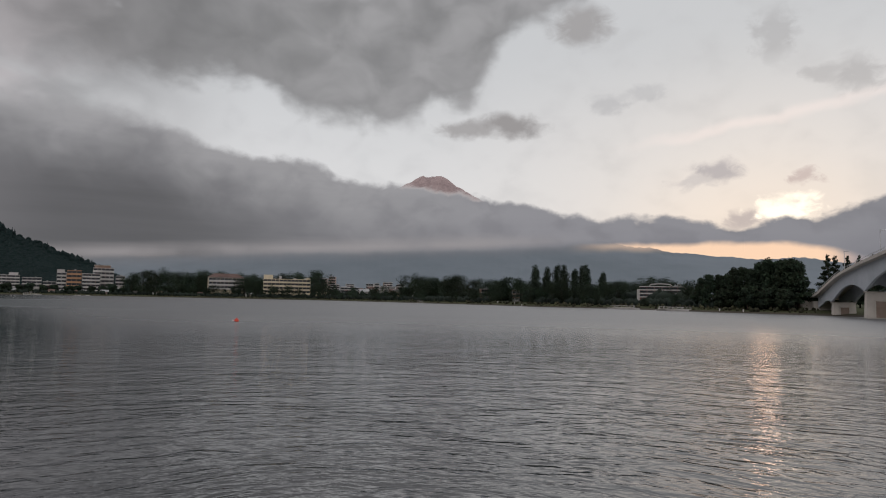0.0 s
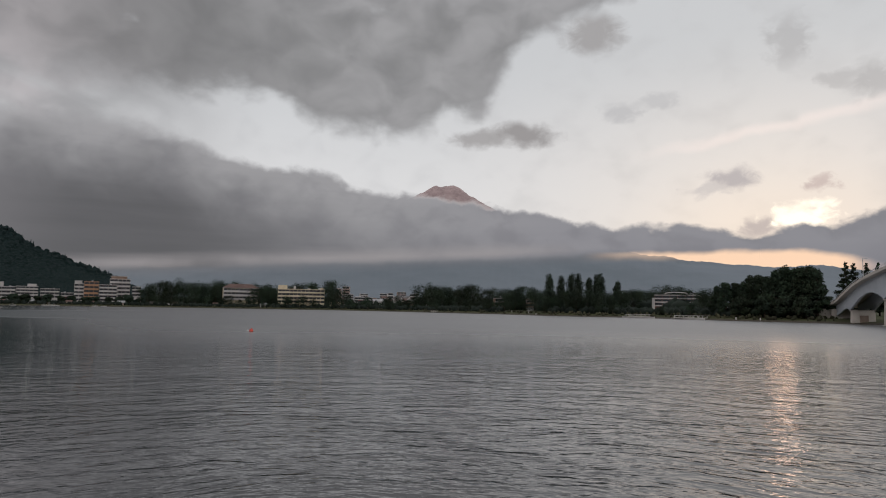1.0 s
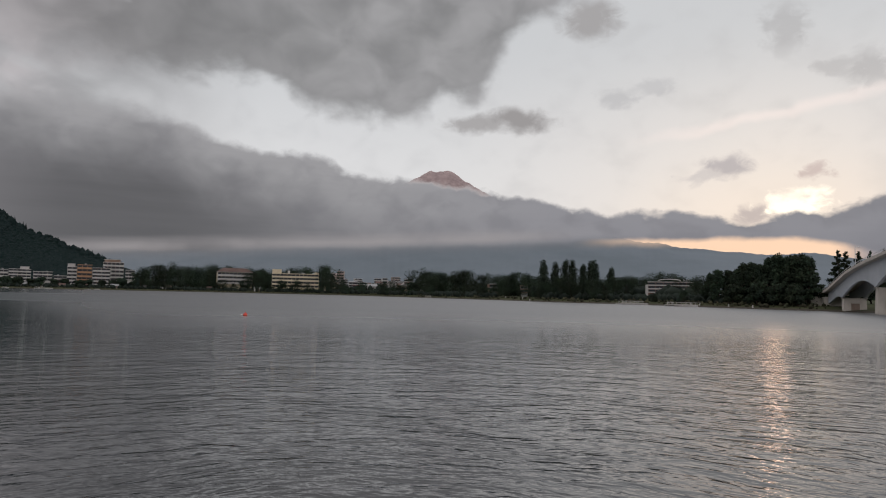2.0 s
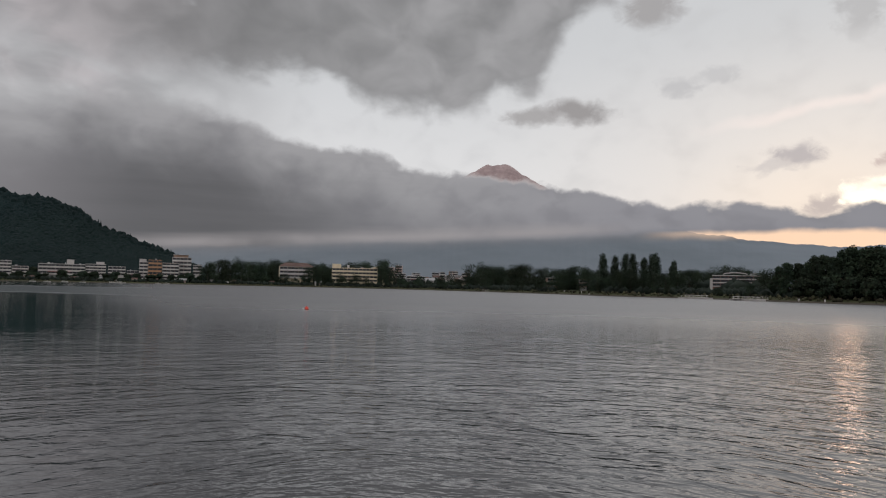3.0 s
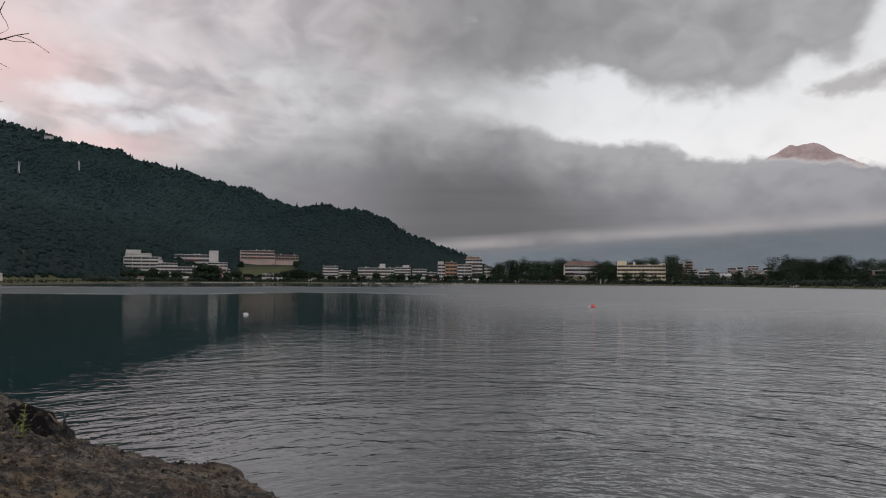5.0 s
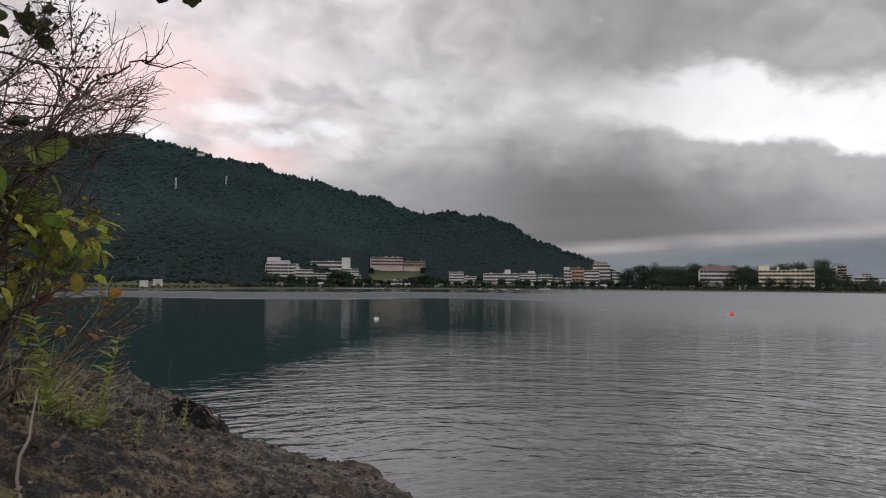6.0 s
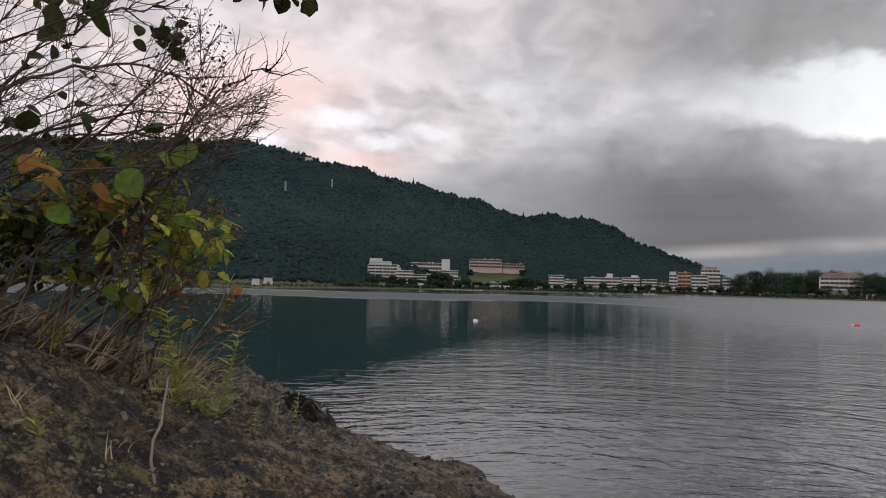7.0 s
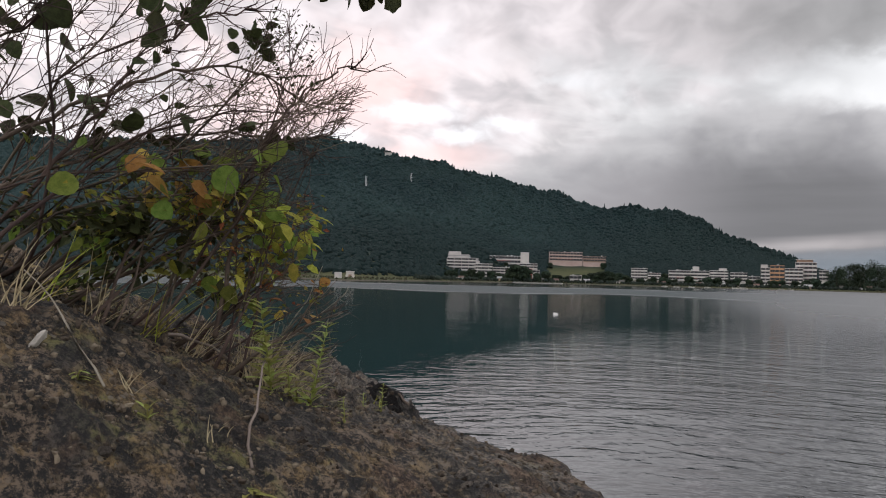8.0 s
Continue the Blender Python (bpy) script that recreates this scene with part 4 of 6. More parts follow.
def building(name, label, az0, az1, el0, el1, r, storeys, wall, trim, depth=11.0, style="balcony", turn=0.0, category="hotel", group=""):
    """A block seen between two bearings and two elevations, with its storeys, windows, slabs and flat roof."""
    az = (az0 + az1) / 2
    w = 2 * r * math.tan(radians((az1 - az0) / 2))
    z0, z1 = EYE_Z + r * math.tan(radians(el0)), EYE_Z + r * math.tan(radians(el1))
    zg = ground_at(az, r + depth * 0.5) - 1.5
    h = z1 - z0
    b = thing(name, polar(az, r, z0, turn), label, category, group)
    part("wall", boxes((-w / 2, w / 2, 0.0, depth, min(zg - z0, -0.5), h), bevel=0.06), wall, b)
    part("roof", boxes((-w / 2 - 0.2, w / 2 + 0.2, -0.25, depth + 0.2, h + 0.003, h + 0.35), bevel=0.05), trim, b)
    sh = h / storeys
    bays = max(2, int(round(w / 3.4)))
    bw = w / bays
    for k in range(storeys):
        zc = k * sh
        if style == "balcony":
            slab = part("balcony", boxes((-w / 2 - 0.05, w / 2 + 0.05, -1.7, -0.004, zc - 0.08, zc + 0.10), (-w / 2 - 0.05, w / 2 + 0.05, -1.7, -1.58, zc + 0.103, zc + sh * 0.40)), trim, b)
        elif style == "band":
            part("ledge", boxes((-w / 2 - 0.05, w / 2 + 0.05, -0.35, -0.004, zc + 0.02, zc + sh * 0.30)), trim, b)
        for j in range(bays):
            ww = round(bw * 0.93, 1)
            frame_me, pane_me = window_mesh(ww, round(sh * 0.60, 1))
            win = part("window", frame_me, None, b, m=pose(-w / 2 + (j + 0.5) * bw, -0.021, zc + sh * 0.64))
            for side in (-1, 1):
                part("pane", pane_me, None, win, m=pose(side * (ww / 4 - 0.02), 0, 0))
    if style == "balcony":
        for j in range(0, bays + 1, 2):
            part("fin", boxes((-0.09, 0.09, -1.50, -0.006, 0.12, h - 0.1)), trim, b, m=pose(-w / 2 + j * bw * 0.998 + 0.04, 0, 0))
    # tanks, vents and stair heads on the roof
    rr = random.Random(int(az0 * 100))
    for k in range(max(1, int(w / 9))):
        x, y, q = rr.uniform(-w / 2 + 1, w / 2 - 2.5), rr.uniform(2.0, max(2.1, depth - 3.5)), rr.uniform(0.5, 1.5)
        part("roof_unit", boxes((x, x + rr.uniform(0.8, 2.4), y, y + rr.uniform(0.8, 2.0), h + 0.354, h + 0.36 + q), bevel=0.06), (M_GREY, M_STEEL, M_WHITE)[k % 3], b)
    # ground-floor awning and doors
    if w > 6:
        part("awning", boxes((-w * 0.3, w * 0.2, -2.6, -1.72, sh * 0.80, sh * 0.86), bevel=0.02), (M_ROOF, M_GREY, M_RED)[rr.randrange(3)], b)
    return b, w, h, depth


def roof_box(b, x0, x1, h, dz, mat, name="penthouse"):
    p = part(name, boxes((x0, x1, 2.0, 7.0, h + 0.36, h + 0.36 + dz), bevel=0.05), mat, b)
    part("cap", boxes((x0 - 0.2, x1 + 0.2, 1.8, 7.2, h + 0.364 + dz, h + 0.6 + dz)), M_GREY, p)


b, w, h, d = building("terraced_hotel", "pale grey stepped hotel with long balconies on the hillside", -54.4, -51.9, 0.72, 1.75, 622, 4, M_GREY, M_WHITE, turn=-12)
part("upper_floor", boxes((-w / 2, w * 0.22, 4.0, 10.5, h + 0.36, h + 3.3)), M_GREY, b)
part("upper_band", boxes((-w / 2 - 0.1, w * 0.22 + 0.1, 3.5, 3.99, h + 1.0, h + 1.7), (-w / 2 - 0.1, w * 0.22 + 0.1, 3.5, 3.99, h + 2.9, h + 3.4)), M_WHITE, b)
part("top_floor", boxes((-w / 2, -w * 0.1, 5.0, 10.0, h + 3.304, h + 6.2)), M_WHITE, b)
b, w, h, d = building("white_hotel", "white hotel with rows of small balconies near the shore", -52.1, -50.55, 0.25, 1.30, 618, 4, M_WHITE, M_WHITE)
roof_box(b, -w / 2, -w / 5, h, 2.2, M_WHITE)
building("low_white_hotel", "low white hotel with long ribbon windows", -50.5, -48.9, 0.33, 1.02, 645, 3, M_WHITE, M_WHITE, style="band")
b, w, h, d = building("hillside_inn", "pale inn with a corner tower among hillside trees", -50.8, -48.2, 1.35, 2.0, 742, 2, M_GREY, M_WHITE, style="band")
part("tower", boxes((w / 2 + 0.02, w / 2 + 9.0, -1.0, 8.0, -6, h + 4.6), bevel=0.06), M_WHITE, b)
building("tiered_annex", "small pale annex with two flat roofs below the inn", -48.3, -46.8, 1.0, 1.4, 704, 2, M_WHITE, M_WHITE, 8, "band")
building("red_shop", "red-fronted lakeside shop with dark windows", -48.2, -47.2, 0.22, 0.98, 676, 3, M_RED, M_RED, 9, "band", category="shop")
building("white_shop", "white two-storey shop beside the red one", -47.15, -46.6, 0.30, 0.88, 678, 2, M_WHITE, M_WHITE, 9, "band", category="shop")
b, w, h, d = building("pink_hotel", "long pinkish hotel terrace above a lawn", -45.8, -43.1, 1.66, 2.42, 800, 3, M_PINK, M_PINK, 10, "band", turn=6)
building("pink_wing", "lower pinkish wing of the hillside hotel", -43.05, -41.2, 1.66, 2.1, 803, 2, M_PINK, M_BROWN, 10, "band", turn=6)
building("boat_house", "small white boat house at the water", -44.1, -43.15, 0.12, 0.52, 672, 1, M_WHITE, M_WHITE, 6, "band", category="boat house")
building("white_inn", "white five-storey inn with balconies", -39.2, -37.95, 0.30, 1.22, 715, 4, M_WHITE, M_WHITE)
building("brown_annex", "small brown and white annex beside the inn", -37.9, -36.9, 0.22, 0.86, 715, 3, M_PINK, M_WHITE, 9)
b, w, h, d = building("long_hotel", "long white hotel with a roof-top stair house", -36.3, -33.3, 0.32, 1.10, 712, 3, M_GREY, M_WHITE)
roof_box(b, w * 0.10, w * 0.26, h, 4.0, M_WHITE, "stair_house")
b, w, h, d = building("grey_hotel", "grey and white hotel with stacked balconies", -33.25, -31.9, 0.30, 1.16, 712, 4, M_GREY, M_WHITE)
roof_box(b, 0.0, w * 0.42, h, 2.0, M_WHITE, "stair_house")
building("white_block", "plain white three-storey block", -31.75, -30.55, 0.30, 1.02, 712, 3, M_WHITE, M_WHITE, style="band")
building("low_shop", "low grey shop between the hotels", -30.45, -29.65, 0.22, 0.75, 712, 2, M_GREY, M_WHITE, 8, "band", category="shop")
b, w, h, d = building("narrow_hotel", "narrow white hotel wing with balconies", -29.6, -28.98, 0.12, 1.45, 700, 5, M_WHITE, M_WHITE)
roof_box(b, -w / 2, w * 0.3, h, 2.5, M_WHITE)
building("orange_hotel", "orange-painted hotel with five storeys of balconies", -28.95, -28.0, 0.12, 1.62, 698, 5, M_ORANGE, M_ORANGE)
building("brown_hotel", "brown hotel with white balcony fronts", -27.95, -26.75, 0.12, 1.42, 698, 5, M_BROWN, M_WHITE)
b, w, h, d = building("tall_hotel", "tall pale pink hotel with a dark top storey", -27.25, -25.85, 0.12, 1.88, 712, 6, M_PINK, M_WHITE)
part("top_storey", boxes((-w / 2 + 1, w / 2 - 3, 1, 9, h + 0.36, h + 2.6), bevel=0.05), M_BROWN, b)
part("top_roof", boxes((-w / 2 + 0.4, w / 2 - 2.4, 0.4, 9.6, h + 2.604, h + 3.0)), M_WHITE, b)
building("far_white_house", "small white house behind the hotels", -25.7, -25.05, 0.55, 1.32, 760, 3, M_WHITE, M_WHITE, 8, "band", category="house")
b, w, h, d = building("gabled_hotel", "cream three-storey hotel under a brown hipped roof", -19.0, -16.3, 0.48, 1.42, 655, 3, M_CREAM, M_WHITE, turn=6)
bm = bmesh.new()
vv = [bm.verts.new(p) for p in ((-w / 2 - 0.6, -0.8, h + 0.36), (w / 2 + 0.6, -0.8, h + 0.36), (w / 2 + 0.6, d + 0.8, h + 0.36), (-w / 2 - 0.6, d + 0.8, h + 0.36), (-w / 2 + 5, d / 2, h + 4.0), (w / 2 - 5, d / 2, h + 4.0))]
for f in ((0, 1, 5, 4), (1, 2, 5), (2, 3, 4, 5), (3, 0, 4), (3, 2, 1, 0)):
    bm.faces.new([vv[i] for i in f])
part("hipped_roof", bm, M_ROOF, b)
b, w, h, d = building("cream_hotel", "long cream hotel with open galleries and a roof tank", -14.75, -11.0, 0.22, 1.42, 640, 4, M_CREAM, M_CREAM)
part("tower", boxes((-w / 2, -w / 2 + 8.0, 1.5, 8.0, h + 0.36, h + 4.0), bevel=0.05), M_CREAM, b)
part("roof_tank", boxes((-w * 0.17, -w * 0.17 + 2.0, 2, 4, h + 0.36, h + 3.0), bevel=0.3), M_WHITE, b)
part("stair_head", boxes((w / 2 - 3.6, w / 2, 2, 6, h + 0.36, h + 2.0), bevel=0.05), M_CREAM, b)
for k, (a0, a1, e0, e1, r, st, wall, trim) in enumerate((
        (-10.05, -9.65, 0.9, 1.55, 900, 3, M_PINK, M_PINK), (-9.5, -8.95, 0.8, 1.72, 930, 4, M_PINK, M_PINK), (-9.35, -8.6, 0.75, 1.08, 760, 2, M_GREY, M_WHITE), (-8.5, -7.0, 0.42, 0.86, 690, 2, M_GREY, M_WHITE),
        (-8.0, -7.4, 0.85, 1.15, 850, 2, M_WHITE, M_WHITE), (-6.4, -5.8, 0.8, 1.2, 860, 2, M_WHITE, M_WHITE), (-5.7, -5.3, 0.55, 1.25, 820, 3, M_GREY, M_WHITE), (-5.25, -4.5, 0.22, 1.0, 660, 3, M_WHITE, M_WHITE),
        (-4.9, -4.2, 1.0, 1.35, 900, 2, M_BROWN, M_WHITE), (-3.9, -3.2, 0.75, 1.2, 800, 2, M_GREY, M_WHITE), (-2.5, -2.05, 0.35, 1.05, 560, 3, M_WHITE, M_GREY), (5.9, 6.5, 0.25, 0.85, 420, 2, M_GREY, M_BROWN),
        (3.3, 4.1, 0.3, 0.95, 430, 2, M_BROWN, M_GREY))):
    building("town_house", "small %s house of the lakeside town" % ("pinkish" if wall is M_PINK else "brown" if wall is M_BROWN else "pale"), a0, a1, e0, e1, r, st, wall, trim, 8, "band", turn=(k * 37) % 30 - 15, category="house", group="town houses")



def cottage(az, r, width, wall_h, wall, roof, turn, label, group):
    """A small house with a pitched roof, a door and a few windows."""
    c = thing("cottage", polar(az, r, ground_at(az, r), turn), label, "house", group)
    hw, dp, rise = width / 2, width * 0.62, width * 0.24
    part("wall", boxes((-hw, hw, 0, dp, -1.5, wall_h), bevel=0.05), wall, c)
    bm = bmesh.new()
    rows = [[bm.verts.new((x, y, z)) for y, z in ((-0.6, wall_h - 0.15), (dp / 2, wall_h + rise), (dp + 0.6, wall_h - 0.15), (dp + 0.6, wall_h + 0.1), (dp / 2, wall_h + rise + 0.3), (-0.6, wall_h + 0.1))] for x in (-hw - 0.5, hw + 0.5)]
    for k in range(6):
        bm.faces.new((rows[0][k], rows[0][(k + 1) % 6], rows[1][(k + 1) % 6], rows[1][k]))
    for row in rows:
        for quad in ((0, 1, 4, 5), (1, 2, 3, 4)):
            bm.faces.new([row[q] for q in quad])
    bmesh.ops.recalc_face_normals(bm, faces=bm.faces)
    part("roof", bm, roof, c)
    bm = bmesh.new()
    gable = [[bm.verts.new((x, y, z)) for y, z in ((0.02, wall_h + 0.004), (dp - 0.02, wall_h + 0.004), (dp / 2, wall_h + rise - 0.1))] for x in (-hw + 0.02, hw - 0.02)]
    bm.faces.new(gable[0])
    bm.faces.new(gable[1])
    for k in range(3):
        bm.faces.new((gable[0][k], gable[0][(k + 1) % 3], gable[1][(k + 1) % 3], gable[1][k]))
    bmesh.ops.recalc_face_normals(bm, faces=bm.faces)
    part("gable", bm, wall, c)
    floors = max(1, int(wall_h / 2.6))
    for f in range(floors):
        for x in (-hw * 0.55, hw * 0.1, hw * 0.62):
            if f == 0 and 0 < x < hw * 0.3:
                part("door", boxes((x - 0.5, x + 0.5, -0.06, -0.004, 0.0, 2.05), bevel=0.02), M_BROWN, c)
            else:
                part("window", window_mesh(1.4, 1.2)[0], None, c, m=pose(x, -0.021, f * 2.6 + 1.55))
    return c


rnd_town = random.Random(41)
walls = (M_WHITE, M_WHITE, M_GREY, M_CREAM, M_PINK)
roofs = (M_ROOF, M_GREY, M_FRAME, M_ROOF)
for k in range(40):     # the town that climbs behind the shore
    az = -10.4 + 8.2 * (k + rnd_town.random()) / 46
    r = float(table(SHORE, az)) + rnd_town.choice((110, 160, 220, 280, 340, 400))
    wall = walls[rnd_town.randrange(5)]
    cottage(az, r, rnd_town.uniform(6, 10), rnd_town.choice((3.0, 5.6, 5.6, 8.2)), wall, roofs[k % 4], rnd_town.uniform(-40, 40),
            "%s house with a pitched roof in the lakeside town" % {"white_paint": "white", "grey_render": "grey", "cream_paint": "cream", "pink_render": "pinkish"}[wall.name], "town cottages")
for k, az in enumerate((-53.2, -50.0, -46.3, -45.2, -43.6, -42.7, -39.9, -36.6, -34.0, -32.4, -31.3, -29.9, -28.4, -26.4, -24.2, -22.6, -19.6, -15.8)):     # boat sheds and shops at the water
    r = float(table(SHORE, az)) + 20 + (k * 5) % 9
    wall = walls[(k * 3) % 5]
    cottage(az, r, 3.6 + (k * 7) % 4 * 0.7, 2.3, wall, roofs[(k * 5) % 4], (k * 29) % 50 - 25, "low %s shed near the water line" % {"white_paint": "white", "grey_render": "grey", "cream_paint": "cream", "pink_render": "pinkish"}[wall.name], "shore sheds")

b, w, h, d = building("brick_hotel", "red brick lakeside building with white bands and a curved roof edge", 16.2, 19.7, 0.50, 1.36, 345, 3, M_BRICK, M_WHITE, 12, "band", turn=-4)
vs, fs = [], []
tube(vs, fs, [Vector((-w * 0.28 + w * 0.5 * t, -0.3, h + 0.6 + 0.9 * math.sin(math.pi * t) ** 0.35)) for t in np.linspace(0, 1, 14)], [0.22] * 14, 6)
part("curved_cornice", mesh_from("cornice", vs, fs, M_WHITE), None, b)
part("tower", boxes((-w / 2 - 1.2, -w / 2 - 0.01, -0.6, 3.0, -3.5, h - 1.2), bevel=0.05), M_WHITE, b)
vs, fs = [], []
tube(vs, fs, [Vector((1.0 + 2.4 * math.cos(t), -0.5, -2.2 + 2.4 * math.sin(t))) for t in np.linspace(0, math.pi, 12)], [0.25] * 12, 6)
part("entrance_arch", mesh_from("entrance_arch", vs, fs, M_WHITE), None, b)

# outlook tower at the water below the hill
b = thing("water_intake", polar(-62.5, 372, 0.0), "pale concrete intake house on a battered base at the water", "intake house")
bm = boxes((-2.1, 2.1, 0, 4, 0.2, 4.6))
for v in bm.verts:
    if v.co.z < 1:
        v.co.x *= 1.35
        v.co.y = v.co.y * 1.2 - 0.4
part("base", bm, M_CONCRETE, b)
part("cap", boxes((-2.4, 2.4, -0.4, 4.4, 4.604, 5.1), bevel=0.08), M_WHITE, b)
part("gate", boxes((-0.8, 0.8, -0.35, -0.2, 1.0, 3.2)), M_BROWN, b)
part("side_house", boxes((-8.4, -4.4, 0.5, 4.0, 1.0, 4.4), bevel=0.08), M_WHITE, b)


# pale masts and a hut on the hill
def slope_at(az, el):
    """The distance at which the hill shows at that elevation."""
    r = np.arange(500, 1200, 4.0)
    e = np.degrees(np.arctan2(ground_height(np.full(len(r), az), r) - EYE_Z, r))
    return float(r[np.argmax(e > el)])


for az, el in ((-57.6, 8.0), (-61.4, 7.5)):
    r = slope_at(az, el)
    p = thing("hill_mast", polar(az, r - 4, ground_at(az, r)), "pale lattice mast standing clear of the hill forest", "mast", "hill masts")
    part("mast", boxes((-0.9, -0.5, -0.2, 0.2, -2, 13.0), (0.5, 0.9, -0.2, 0.2, -2, 13.0)), M_STEEL, p)
    for q in range(5):
        part("brace", boxes((-0.49, 0.49, -0.12, 0.12, q * 2.6 + 1.0, q * 2.6 + 1.3)), M_STEEL, p)
h = thing("crest_hut", polar(-59.6, 1130, ground_at(-59.6, 1130)), "small pale lookout hut on the hill crest", "hut")
part("wall", boxes((-6, 6, 0, 6, -1, 6.5), bevel=0.1), M_WHITE, h)
part("roof", boxes((-7, 7, -1, 7, 6.504, 7.2), bevel=0.1), M_ROOF, h)


# vans and sheds parked along the shore road
first = None
for k, (az, off) in enumerate(((-24.3, 28), (-23.6, 30), (-23.1, 27), (-40.2, 24), (-32.6, 22), (-29.8, 22), (-47.0, 24), (-45.6, 26), (-44.4, 22), (-53.4, 24), (-35.1, 22), (-26.6, 20))):
    r = float(table(SHORE, az)) + off
    m = polar(az, r, ground_at(az, r), (k * 41) % 50 - 25)
    if first is None:
        first = thing("parked_van", m, "small white van parked by the shore road", "van", "parked vans")
        body = boxes((-2.2, 2.2, -0.85, 0.85, 0.4, 1.2), bevel=0.12)
        box(body, -2.1, 1.4, -0.8, 0.8, 1.2, 2.0, bevel=0.2)
        part("body", body, M_WHITE, first)
        part("windscreen", boxes((1.0, 1.45, -0.7, 0.7, 1.3, 1.85), bevel=0.05), M_GLASS, first)
        part("side_window", boxes((-1.8, 0.9, -0.83, -0.79, 1.35, 1.8)), M_GLASS, first)
        for x in (-1.4, 1.4):
            for y in (-0.8, 0.8):
                bm = bmesh.new()
                bmesh.ops.create_cone(bm, cap_ends=True, segments=14, radius1=0.34, radius2=0.34, depth=0.2, matrix=Matrix.Translation((x, y, 0.34)) @ Matrix.Rotation(math.pi / 2, 4, "X"))
                part("wheel", bm, M_ROOF, first)
    else:
        copy_thing(first, m)


# ---- bridge ----
B0, B1 = Vector((120.4, 208.9)), Vector((96.1, 136.1))
b_dir = (B1 - B0).normalized()
turn = math.degrees(math.atan2(b_dir.y, b_dir.x))
bridge = thing("road_bridge", pose(B0.x, B0.y, 0, 0, 0, turn), "grey haunched girder road bridge on broad concrete piers", "bridge")
HALF = 3.4
PIERS = [12.5, 48.0, 90.0]


def deck_z(s):
    return float(np.interp(s, [-20, 0, 8, 16, 24, 33, 45, 59, 77, 100, 140], [4.6, 6.6, 8.1, 9.5, 10.8, 11.8, 12.8, 13.7, 14.8, 15.8, 16.8]))


def soffit(s):
    edges = [-6.0] + PIERS + [134.0]
    for a, b2 in zip(edges, edges[1:]):
        if a <= s <= b2:
            u = (s - a) / (b2 - a) * 2 - 1
            return deck_z(s) - 3.3 - (deck_z(s) * 0.40 - 2.0) * min(1.0, abs(u) ** 2.0)
    return deck_z(s) - 1.5


def strip(y0, y1, top, low, name, mat, s0=-14.0, s1=130.0, step=1.0, label=""):
    vs, fs = [], []
    ss = np.arange(s0, s1 + 0.01, step)
    for s in ss:
        for y, z in ((y0, top(s)), (y1, top(s)), (y1, low(s)), (y0, low(s))):
            vs.append((s, y, z))
    for k in range(len(ss) - 1):
        for j in range(4):
            a, b2 = k * 4 + j, k * 4 + (j + 1) % 4
            fs.append((a, b2, b2 + 4, a + 4))
    fs += [(0, 1, 2, 3), tuple(len(vs) - 4 + j for j in (3, 2, 1, 0))]
    return part(name, mesh_from(name, vs, fs, mat), None, bridge, label)


strip(-HALF - 1.2, HALF + 1.2, lambda s: deck_z(s), lambda s: deck_z(s) - 0.3, "deck", M_CONCRETE)
for side in (-1, 1):
    y = side * (HALF + 1.05)
    strip(y - 0.15, y + 0.15, lambda s: deck_z(s) + 0.45, lambda s: deck_z(s) + 0.003, "parapet", M_CONCRETE)
    strip(y - 0.04, y + 0.04, lambda s: deck_z(s) + 1.05, lambda s: deck_z(s) + 0.97, "handrail", M_STEEL)
    y = side * (HALF - 0.5)
    strip(y - 0.3, y + 0.3, lambda s: deck_z(s) - 0.303, soffit, "girder", M_GIRDER, s0=-5.9)
    for s in np.arange(-12, 128, 2.5):
        part("rail_post", boxes((-0.05, 0.05, -0.05, 0.05, 0.452, 0.97)), M_STEEL, bridge, m=pose(s, side * (HALF + 1.05), deck_z(s)))
for s in PIERS:
    top = soffit(s) - 0.25
    bm = bmesh.new()
    box(bm, -1.15, 1.15, -HALF + 0.6, HALF - 0.6, -3, top)
    for v in bm.verts:
        if v.co.z < 0:
            v.co.x *= 1.2
            v.co.y *= 1.12
    pier = part("pier", bm, M_CONCRETE, bridge, m=pose(s, 0, 0))
    part("cap", boxes((-1.4, 1.4, -HALF + 0.3, HALF - 0.3, top + 0.004, top + 0.22), bevel=0.05), M_CONCRETE, pier)
    # framed blind niche on the face along the road
    w2, h2 = 1.35, top * 0.66
    part("niche_frame", boxes((-0.2, 0.16, -w2, -w2 + 0.25, 0.2, h2), (-0.2, 0.16, w2 - 0.25, w2, 0.2, h2), (-0.2, 0.16, -w2, w2, h2 + 0.004, h2 + 0.3)), M_CONCRETE, pier, m=pose(1.30, 0, 0))
    part("niche", boxes((-0.2, 0.05, -w2 + 0.26, w2 - 0.26, 0.2, h2 - 0.01)), M_NICHE, pier, m=pose(1.30, 0, 0))
part("abutment", boxes((-16, -6.05, -HALF - 1, HALF + 1, -1, 4.4), bevel=0.08), M_CONCRETE, bridge)
for s in (33.5, 66.0, 100.0):
    lamp = part("lamp_post", boxes((-0.07, 0.07, -0.07, 0.07, 0.0, 5.4), bevel=0.02), M_STEEL, bridge, m=pose(s, -HALF - 0.7, deck_z(s)))
    part("lamp_head", boxes((-0.15, 0.15, -0.1, 1.3, 5.404, 5.55), bevel=0.03), M_STEEL, lamp)
